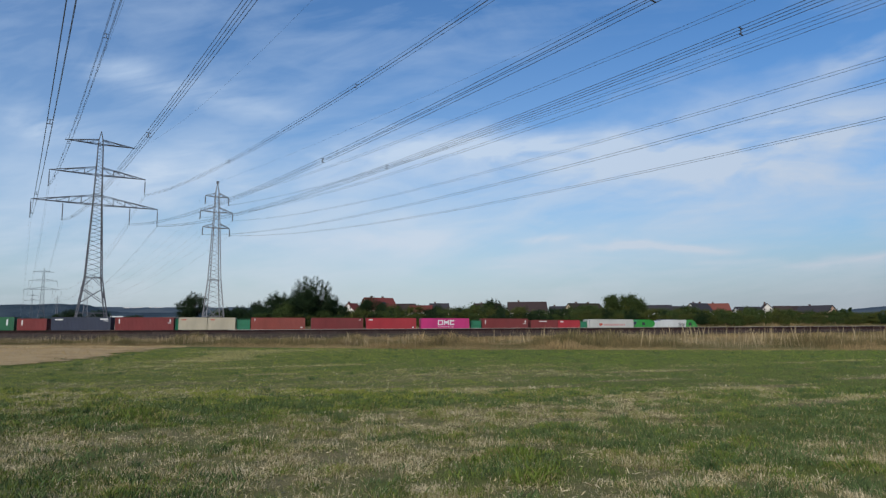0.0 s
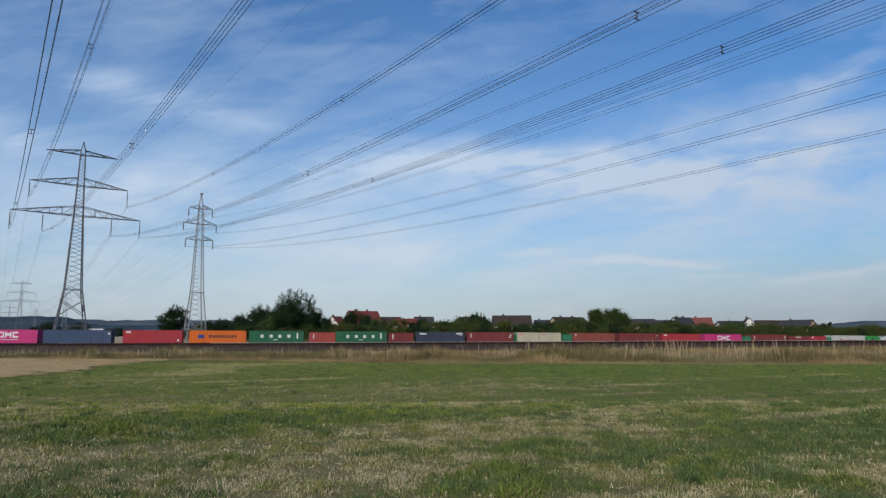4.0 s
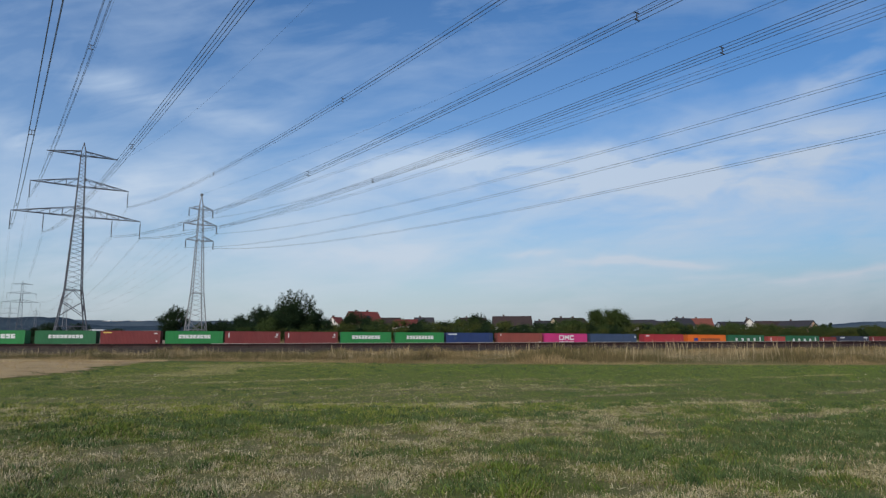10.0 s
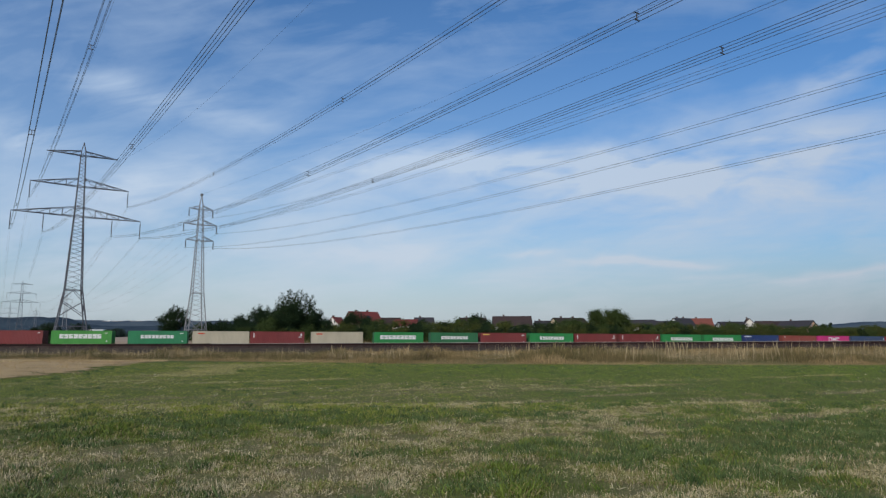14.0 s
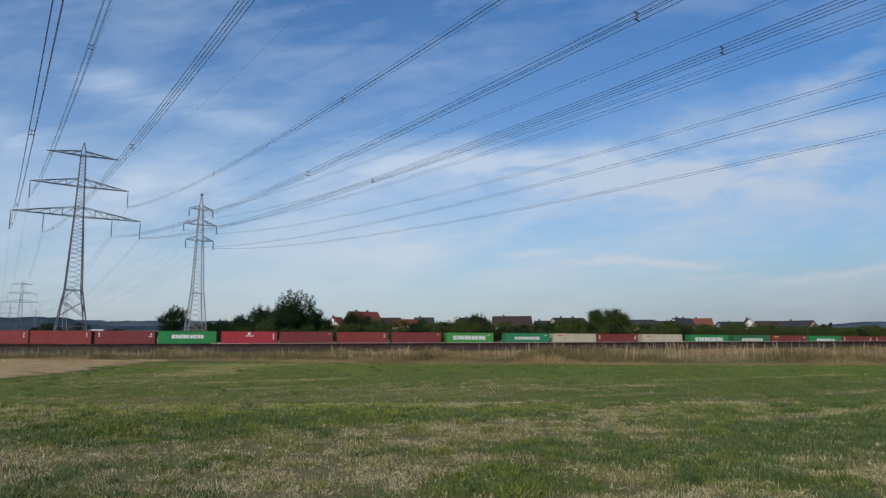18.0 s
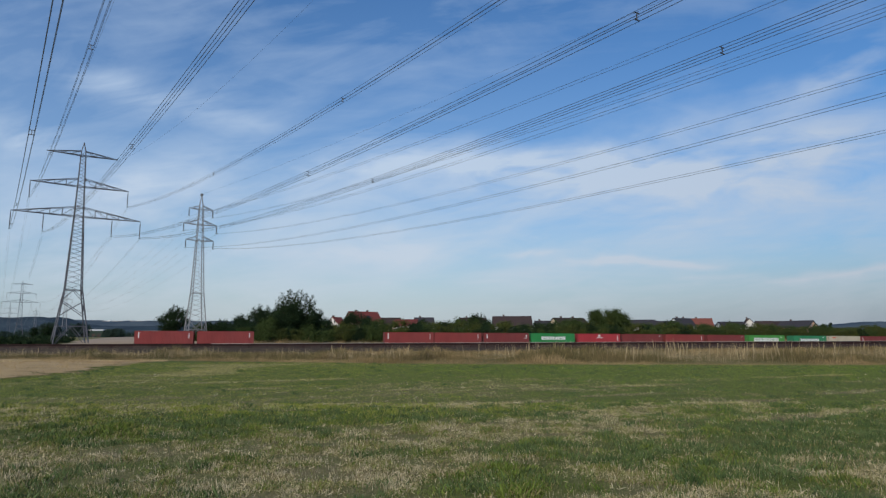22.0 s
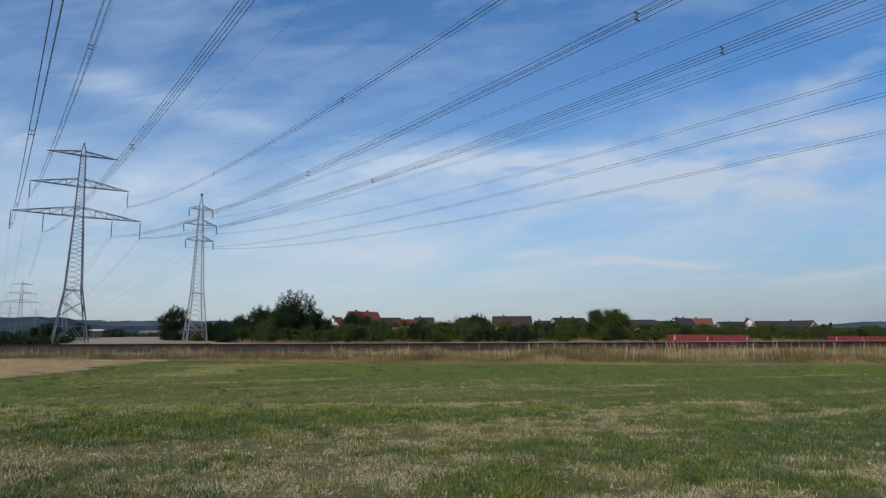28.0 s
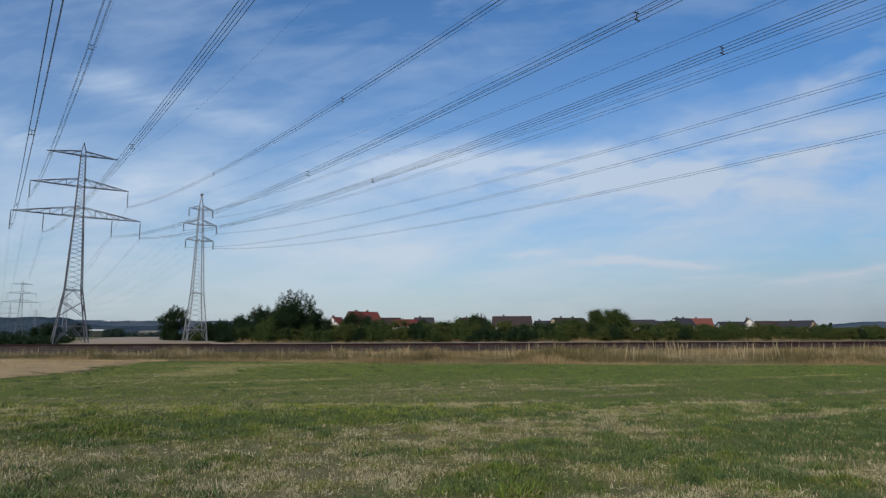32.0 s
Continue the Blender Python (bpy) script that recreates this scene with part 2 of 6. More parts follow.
HILL_HAZED = material("hazed_far_hill", (0.056, 0.080, 0.108), (0.092, 0.117, 0.135), 0.008, 1.0, bump=6, bump_scale=0.03, spec=0.0)
HILL_FIELD = material("distant_fields", (0.30, 0.27, 0.22), (0.20, 0.20, 0.16), 0.01, 1.0, spec=0.0)
SHED_WHITE = material("pale_metal_cladding", (0.60, 0.62, 0.64), (0.52, 0.54, 0.56), 0.4, 0.6)
IRON = material("dark_wagon_steel", (0.045, 0.038, 0.036), (0.07, 0.05, 0.042), 1.5, 0.75, 0.2, dirt=(0.11, 0.06, 0.04), dirt_amount=0.6)
WHEEL = material("wheel_steel", (0.10, 0.075, 0.06), (0.16, 0.13, 0.11), 3, 0.5, 0.6)
LOGO_WHITE = material("white_marking_paint", (0.72, 0.73, 0.72), (0.62, 0.63, 0.62), 2, 0.6)
LOGO_BLUE = material("blue_marking_paint", (0.03, 0.06, 0.28), (0.025, 0.05, 0.22), 2, 0.6)
LOGO_DARK = material("dark_marking_paint", (0.10, 0.05, 0.04), (0.08, 0.04, 0.035), 2, 0.6)
LOGO_RED = material("red_marking_paint", (0.55, 0.09, 0.05), (0.45, 0.08, 0.05), 2, 0.6)
LOGO_YELLOW = material("yellow_marking_paint", (0.70, 0.50, 0.12), (0.60, 0.42, 0.10), 2, 0.6)


def paint(name, rgb, rough=0.55):
    a = tuple(c * 0.88 + 0.010 for c in lin(*rgb))
    return material(name, a, tuple(c * 0.82 for c in a), 0.5, rough, bump=0.004, bump_scale=3, stretch=(1, 1, 0.35),
                    dirt=tuple(0.55 * c + 0.03 for c in a), dirt_amount=0.55)


# ---------------------------------------------------------------- mesh helpers
def part(name, bm, mat, parent, label=""):
    """Links a bmesh, or a mesh that is there already, as one mesh object under a thing or a part."""
    if isinstance(bm, bmesh.types.BMesh):
        me = bpy.data.meshes.new(name)
        bm.to_mesh(me)
        bm.free()
        if mat:
            me.materials.append(mat)
    else:
        me = bm
    ob = new(name, me)
    ob.parent = parent
    return tagged(ob, label)


def box(bm, x0, x1, y0, y1, z0, z1, m=None):
    vs = [bm.verts.new(Vector(p) if m is None else m @ Vector(p)) for p in
          ((x0, y0, z0), (x1, y0, z0), (x1, y1, z0), (x0, y1, z0), (x0, y0, z1), (x1, y0, z1), (x1, y1, z1), (x0, y1, z1))]
    for f in ((0, 3, 2, 1), (4, 5, 6, 7), (0, 1, 5, 4), (1, 2, 6, 5), (2, 3, 7, 6), (3, 0, 4, 7)):
        bm.faces.new([vs[i] for i in f])
    return bm


def boxes(*rows):
    bm = bmesh.new()
    for r in rows:
        box(bm, *r)
    return bm


def strut(bm, p, q, w, h=None):
    """A bar of square section from p to q."""
    p, q = Vector(p), Vector(q)
    d = q - p
    m = Matrix.Translation(p) @ d.to_track_quat("Z", "Y").to_matrix().to_4x4()
    h = h or w
    box(bm, -w / 2, w / 2, -h / 2, h / 2, 0, d.length, m)
    return bm


def rod(bm, p, q, r, n=8, r2=None):
    p, q = Vector(p), Vector(q)
    d = q - p
    m = Matrix.Translation(p) @ d.to_track_quat("Z", "Y").to_matrix().to_4x4()
    r2 = r if r2 is None else r2
    lo = [bm.verts.new(m @ Vector((r * math.cos(6.2832 * i / n), r * math.sin(6.2832 * i / n), 0))) for i in range(n)]
    hi = [bm.verts.new(m @ Vector((r2 * math.cos(6.2832 * i / n), r2 * math.sin(6.2832 * i / n), d.length))) for i in range(n)]
    for i in range(n):
        bm.faces.new((lo[i], lo[(i + 1) % n], hi[(i + 1) % n], hi[i]))
    bm.faces.new(lo[::-1])
    bm.faces.new(hi)
    return bm


def tube(points, r, n=5):
    """A tube along a line of points, as vertices and faces."""
    P = np.asarray(points, float)
    T = np.gradient(P, axis=0)
    T /= np.linalg.norm(T, axis=1)[:, None]
    A = np.cross(T, (0, 0, 1.0))
    A /= np.linalg.norm(A, axis=1)[:, None] + 1e-9
    B = np.cross(A, T)
    ang = np.arange(n) * 2 * np.pi / n
    V = P[:, None, :] + r * (np.cos(ang)[None, :, None] * A[:, None, :] + np.sin(ang)[None, :, None] * B[:, None, :])
    k = len(P)
    F = [(i * n + j, i * n + (j + 1) % n, (i + 1) * n + (j + 1) % n, (i + 1) * n + j) for i in range(k - 1) for j in range(n)]
    return V.reshape(-1, 3), F


def mesh_np(name, V, F, mat, smooth=False):
    me = bpy.data.meshes.new(name)
    V, F = np.asarray(V, np.float32), np.asarray(F, np.int32)
    k = F.shape[1]
    me.vertices.add(len(V))
    me.vertices.foreach_set("co", V.ravel())
    me.loops.add(F.size)
    me.loops.foreach_set("vertex_index", F.ravel())
    me.polygons.add(len(F))
    me.polygons.foreach_set("loop_start", np.arange(0, F.size, k, dtype=np.int32))
    if smooth:
        me.polygons.foreach_set("use_smooth", np.ones(len(F), bool))
    me.update(calc_edges=True)
    if mat:
        me.materials.append(mat)
    return me


# ---------------------------------------------------------------- the lie of the land
TH, TRACK_Y = radians(14.973), 159.65      # bearing of the line and where it crosses north, at the train's near side
CT, ST = math.cos(TH), math.sin(TH)


def rail_z(S):
    S = np.clip(S, -420, 420)
    return -1.0 - np.where(S < 0, 0.0073, 0.009) * S - 7e-6 * S * S


def wall_top(S):
    return 0.56 - 0.0016 * np.clip(S, -420, 420)


def wall_foot(S):
    return np.minimum(-0.62 - 0.0064 * np.clip(S, -420, 420), wall_top(S) - 0.5)


def bow(S):
    """The line swings gently northwards at both ends of the straight."""
    def ease(t):
        t = np.clip(t, 0, 1)
        return np.where(t < 0.5, 2 * t * t, 1 - 2 * (1 - t) ** 2)
    return 5.5 * ease((-60 - S) / 74) + 3.3 * ease((S - 90) / 90)


def heading(S, length=4.0):
    """The line's bearing over a length from S, in radians."""
    return TH + math.atan2(float(bow(S + length)) - float(bow(S)), length)


def on_track(S, b, z=0.0):
    """From metres along and across the line to the world."""
    b = b + bow(S)
    return (S * CT - b * ST, TRACK_Y + S * ST + b * CT, z)


def smooth01(x):
    x = np.clip(x, 0, 1)
    return x * x * (3 - 2 * x)


def ground_z(x, y):
    x, y = np.asarray(x, float), np.asarray(y, float)
    S = CT * x + ST * (y - TRACK_Y)
    b = -ST * x + CT * (y - TRACK_Y)
    b = b - bow(S)
    low = rail_z(S) - 0.95
    far = 1.0 + 0.011 * np.clip(b - 16, 0, 160) - 1.0 * smooth01((-78 - x) / 26) * (1 - smooth01((b - 55) / 60))
    z = low * smooth01((b + 100) / 82)
    return np.where(b < 5, z, low + (far - low) * smooth01((b - 5) / 11))


def hash2(i, j):
    v = np.sin(i * 127.1 + j * 311.7) * 43758.5453
    return v - np.floor(v)


def vnoise(x, y):
    i, j = np.floor(x), np.floor(y)
    a, b = smooth01(x - i), smooth01(y - j)
    return (hash2(i, j) * (1 - a) + hash2(i + 1, j) * a) * (1 - b) + (hash2(i, j + 1) * (1 - a) + hash2(i + 1, j + 1) * a) * b


def fbm(x, y, n=4):
    s, w, t = 0, 0.5, 0
    for k in range(n):
        s, t = s + w * vnoise(x * 2 ** k + 17 * k, y * 2 ** k + 5 * k), t + w
        w *= 0.55
    return s / t


def edge_y(x):
    """Where the mown meadow ends and the tall dry grass begins."""
    return 40.3 - 0.16 * x - 0.25 * np.minimum(x, 0) + 0.8 * (fbm(x * 0.15 + 3, x * 0 + 9, 3) - 0.5)


def dryness(x, y):
    """How far the mown meadow is dried out, from 0 for lush to 1 for straw."""
    along, across = 0.90 * x + 0.43 * y, 0.90 * y - 0.43 * x
    swath = fbm(along * 0.10 + 5, across * 0.75, 3)
    patch = fbm(x * 0.42 + 40, y * 0.55 + 11, 4)
    clump = fbm(x * 1.5 + 3, y * 1.5 + 60, 3)
    near = 1 - smooth01((y - 7.0) / 7.0)
    left = smooth01((3.0 - x) / 8.0) * smooth01((y - 9.0) / 4.0)
    d = 0.39 + 2.6 * (0.34 * swath + 0.26 * patch + 0.40 * clump - 0.50) + 0.02 * near - 0.12 * left - 0.22 * smooth01((y - 20) / 10) - 0.25 * smooth01((x - 1.0) / 6.0)
    for cx, cy, rx, ry, w in PATCHES:
        d = d + 0.78 * w * np.exp(-((x - cx) / rx) ** 2 - ((y - cy) / ry) ** 2)
    d = d + 0.45 * (vnoise(x * 3.1 + 17, y * 3.1) - 0.5) + 0.35 * (vnoise(x * 6.7 + 5, y * 6.7) - 0.5)
    # swaths left by the mower: start, end, half width, strength
    for ax, ay, bx, by, w, k in SWATHS:
        ux, uy = bx - ax, by - ay
        t = np.clip(((x - ax) * ux + (y - ay) * uy) / (ux * ux + uy * uy), 0, 1)
        r = np.hypot(x - ax - t * ux, y - ay - t * uy) + 0.35 * (vnoise(x * 1.3 + 9, y * 1.3) - 0.5)
        d = d + k * (0.6 + 1.8 * vnoise(x * 0.8 + 2, y * 0.8 + 5)) * np.exp(-(r / w) ** 2)
    return np.clip(d, 0, 0.95)


# worn, dried patches (+) and lush ones (-) of the meadow: centre, half width, half depth, strength
PATCHES = [(-1.6, 7.6, 1.5, 1.0, 0.55), (-5.4, 8.2, 0.6, 1.5, 0.40), (-3.3, 9.2, 1.5, 1.2, -0.12), (-4.2, 8.3, 0.9, 0.7, -0.35), (-3.2, 7.0, 0.8, 0.5, -0.2), (-1.0, 11.5, 1.2, 1.1, 0.40), (0.4, 9.2, 0.8, 1.2, 0.42), (2.6, 11.8, 2.0, 0.9, 0.50),
           (2.6, 9.3, 0.8, 0.8, -0.35), (3.4, 7.9, 0.8, 0.8, -0.80), (0.7, 7.0, 1.3, 0.5, -0.65), (2.0, 7.9, 0.5, 0.4, 0.25), (5.0, 7.4, 0.5, 0.6, 0.60), (5.0, 10.0, 1.0, 0.5, 0.30), (7.0, 11.6, 1.5, 0.9, -0.6),
           (-4.0, 12.8, 2.6, 1.4, -0.55), (-6.6, 10.8, 1.4, 1.0, -0.2), (-11.9, 33, 2.0, 6.0, 1.5), (-13.5, 40, 3.5, 2.2, 1.0), (12, 32, 16, 5.0, -0.5), (-2, 33, 8, 6, -0.4)]
SWATHS = [(2.7, 14.2, 8.9, 17.0, 0.30, 0.75), (6.0, 12.6, 10.5, 15.2, 0.32, 0.75), (10.7, 18.5, 14.5, 20.0, 0.35, 0.8), (5.0, 21.3, 8.0, 22.4, 0.35, 0.6), (4.0, 18.0, 6.2, 18.8, 0.25, 0.6),
          (-6.7, 21.0, -5.7, 21.3, 0.4, 0.7), (-5.1, 15.8, -4.3, 16.0, 0.25, 0.6), (13.0, 26.0, 17.0, 27.5, 0.4, 0.6), (-2.0, 20.0, 2.5, 22.0, 0.3, 0.45), (-13.0, 28.0, -9.0, 30.0, 0.5, 0.4),
          (0.0, 15.5, 3.0, 16.8, 0.25, 0.5), (-9.0, 24.0, -4.0, 26.0, 0.4, 0.4)]


def ground():
    def axis(stops):
        out = [stops[0][0]]
        for (a, s), (b, _) in zip(stops, stops[1:]):
            n = max(1, round((b - a) / s))
            out += list(a + (b - a) * (k + 1) / n for k in range(n))
        return np.array(out)
    xs = axis([(-4500, 500), (-1000, 100), (-300, 10), (-60, 1.0), (-15, 0.35), (15, 1.0), (60, 10), (300, 100), (1000, 500), (4500, 500)])
    ys = axis([(-4500, 500), (-500, 60), (0, 1.0), (5, 0.35), (24, 1.0), (60, 4), (240, 30), (600, 200), (1000, 500), (4600, 500)])
    X, Y = np.meshgrid(xs, ys)
    V = np.c_[X.ravel(), Y.ravel(), ground_z(X, Y).ravel()]
    nx = len(xs)
    i = (np.arange(len(ys) - 1)[:, None] * nx + np.arange(nx - 1)[None, :]).ravel()
    F = np.c_[i, i + 1, i + nx + 1, i + nx]
    mt = bpy.data.materials.new("meadow_soil_and_thatch")
    mt.use_nodes = True
    nt = mt.node_tree
    N, Lk = nt.nodes.new, nt.links.new
    bs = nt.nodes["Principled BSDF"]
    bs.inputs["Roughness"].default_value, bs.inputs["Specular IOR Level"].default_value = 0.95, 0.1
    at, tc = N("ShaderNodeAttribute"), N("ShaderNodeTexCoord")
    at.attribute_name = "dry"
    n1, n2, n3 = (N("ShaderNodeTexNoise") for _ in range(3))
    for n, s in ((n1, 0.9), (n2, 14.0), (n3, 4.0)):
        n.inputs["Scale"].default_value, n.inputs["Detail"].default_value = s, 7
        Lk(tc.outputs["Object"], n.inputs["Vector"])
    ad = N("ShaderNodeMath")
    ad.operation = "MULTIPLY_ADD"
    Lk(n3.outputs[0], ad.inputs[0])
    ad.inputs[1].default_value = 0.7
    Lk(at.outputs["Fac"], ad.inputs[2])
    sb = N("ShaderNodeMath")
    sb.operation, sb.use_clamp = "SUBTRACT", True
    Lk(ad.outputs[0], sb.inputs[0])
    sb.inputs[1].default_value = 0.35

    def two(a, b, fac):
        m = N("ShaderNodeMix")
        m.data_type = "RGBA"
        Lk(fac, m.inputs[0])
        for k, c in ((6, a), (7, b)):
            if isinstance(c, tuple):
                m.inputs[k].default_value = (*c, 1)
            else:
                Lk(c, m.inputs[k])
        return m.outputs[2]
    green = two((0.038, 0.050, 0.012), (0.170, 0.198, 0.044), n2.outputs[0])
    straw = two((0.062, 0.050, 0.024), (0.310, 0.258, 0.132), n2.outputs[0])
    Lk(two(green, straw, sb.outputs[0]), bs.inputs["Base Color"])
    bp = N("ShaderNodeBump")
    bp.inputs["Distance"].default_value = 0.05
    Lk(n2.outputs[0], bp.inputs["Height"])
    Lk(bp.outputs[0], bs.inputs["Normal"])
    me = mesh_np("ground", V, F, mt, True)
    att = me.attributes.new("dry", "FLOAT", "POINT")
    d = dryness(X, Y) * (1 - 0.35 * smooth01((Y - 16) / 12))
    b = -ST * X + CT * (Y - TRACK_Y)
    d = np.where(Y > edge_y(X), 0.75, d)
    d = np.where(b > 5, 0.62, d)
    att.data.foreach_set("value", d.ravel().astype(np.float32))
    tagged(new("ground", me), "mown meadow with green and dried straw-coloured patches", "ground", kind="structure")


ground()


def sheet(name, x0, x1, y0, y1, keep, lift, mat, step, label, category, curve=None):
    """A field lying on the land: the squares of a grid for which keep(x, y) holds."""
    xs, ys = np.arange(x0, x1 + step, step), np.arange(y0, y1 + step, step)
    X, Y = np.meshgrid(xs, ys)
    if curve:
        X, Y = curve(X, Y)
    V = np.c_[X.ravel(), Y.ravel(), ground_z(X, Y).ravel() + lift]
    nx = len(xs)
    i = (np.arange(len(ys) - 1)[:, None] * nx + np.arange(nx - 1)[None, :]).ravel()
    F = np.c_[i, i + 1, i + nx + 1, i + nx]
    c = V[F].mean(1)
    F = F[keep(c[:, 0], c[:, 1])]
    return tagged(new(name, mesh_np(name, V, F, mat, True)), label, category, kind="structure")


sheet("stubble_field", -110, -8, 20, 60, lambda x, y: (x < -17.8 - 0.2 * np.maximum(0, y - 27) - 1.6 * np.maximum(0, 27 - y) + 5.0 * (fbm(x * 0.5, y * 1.1 + 4, 4) - 0.5)) & (y < edge_y(x) - 0.3), 0.03,
      STUBBLE, 0.25, "harvested pale tan stubble field beside the meadow", "field")
FIELD_Y, FIELD_X = [130, 168, 173, 277, 360], [-330, -330, -106, -143, -172]
sheet("grain_field", -160, 60, 6, 190, lambda x, y: x > np.interp(y, FIELD_Y, FIELD_X), 0.05, WHEAT, 4,
      "pale ripe grain field behind the railway", "field", curve=lambda S, b: on_track(S, b)[:2])


# ---------------------------------------------------------------- railway
def railway():
    # ballast bed with a berm in front that carries the low wall
    S = np.arange(-420, 421, 4.0)
    prof = lambda s: [(-9.5, rail_z(s) - 1.0), (-6.4, wall_foot(s) - 0.75), (-4.1, wall_foot(s) + 0.02), (-2.3, wall_foot(s)), (-1.7, rail_z(s) - 0.18),
                      (-0.3, rail_z(s) - 0.15), (2.7, rail_z(s) - 0.15), (4.0, rail_z(s) - 0.8), (6.0, rail_z(s) - 1.05)]
    V, F = [], []
    for s in S:
        V += [on_track(s, b, z) for b, z in prof(s)]
    n = 9
    for i in range(len(S) - 1):
        F += [(i * n + j, (i + 1) * n + j, (i + 1) * n + j + 1, i * n + j + 1) for j in range(n - 1)]
    bed = tagged(new("ballast_bed", mesh_np("ballast_bed", V, F, BALLAST)), "grey-brown ballast embankment under a railway line", "ballast", kind="structure")
    # rails
    for b in (0.5, 1.94):
        P = [on_track(s, b, rail_z(s) - 0.09) for s in S]
        bm = bmesh.new()
        for p, q in zip(P, P[1:]):
            strut(bm, p, q, 0.07, 0.15)
        tagged(part("rail", bm, RAIL, None), "worn brown steel rail on concrete sleepers", "rail", kind="structure")
    # sleepers, hidden for the most part behind the wall
    bm = bmesh.new()
    for s in np.arange(-160, 260, 0.63):
        m = Matrix.Translation(on_track(s, 1.22, rail_z(s) - 0.18)) @ Matrix.Rotation(heading(s), 4, "Z")
        box(bm, -0.13, 0.13, -1.3, 1.3, -0.1, 0.06, m)
    tagged(part("sleepers", bm, SLEEPER, None), "row of concrete railway sleepers in ballast", "sleeper", kind="stuff")


railway()


def low_wall():
    wall = tagged(new("railway_wall"), "low trackside wall, rust-brown over mauve grey, with a pale coping", "wall", kind="structure")
    step = 4.0
    for s in np.arange(-150, 262, step):
        z0, z1 = float(wall_foot(s + step / 2)) - 0.15, float(wall_top(s + step / 2))
        m = Matrix.Translation(on_track(s, -3.3)) @ Matrix.Rotation(heading(s), 4, "Z")
        h = z1 - z0
        zm = z0 + 0.56 * h
        bm = box(bmesh.new(), 0.07, step - 0.07, -0.07, 0.07, z0, zm, m)
        for k in (0.25, 0.42):
            box(bm, 0.07, step - 0.07, -0.10, -0.07, z0 + h * k, z0 + h * k + 0.05, m)
        part("panel", bm, WALLGREY, wall)
        part("upper_panel", box(bmesh.new(), 0.07, step - 0.07, -0.04, 0.07, zm + 0.05, z1 - 0.07, m), WALLRUST, wall)
        part("ledge", box(bmesh.new(), 0.07, step - 0.07, -0.12, 0.07, zm, zm + 0.05, m), WALLRUST, wall)
        part("post", box(bmesh.new(), -0.065, 0.065, -0.09, 0.09, z0, z1 - 0.07, m), WALLRUST, wall)
        # a thin dark strip paints the shade beneath the coping
        part("groove", box(bmesh.new(), 0.07, step - 0.07, -0.055, -0.042, z1 - 0.30, z1 - 0.09, m), WALLSHADE, wall)
        part("coping", box(bmesh.new(), 0.07, step - 0.07, -0.10, 0.10, z1 - 0.07, z1 + 0.02, m), COPING if s > -56 else WALLRUST, wall)


# ---------------------------------------------------------------- power lines
AZ = radians(-34.93)
DIR = np.array([math.sin(AZ), math.cos(AZ), 0.0])
ARM = np.array([math.cos(AZ), -math.sin(AZ), 0.0])


def frame_at(widths, z):
    for (z0, w0), (z1, w1) in zip(widths, widths[1:]):
        if z0 <= z <= z1:
            return w0 + (w1 - w0) * (z - z0) / (z1 - z0)
    return widths[-1][1]


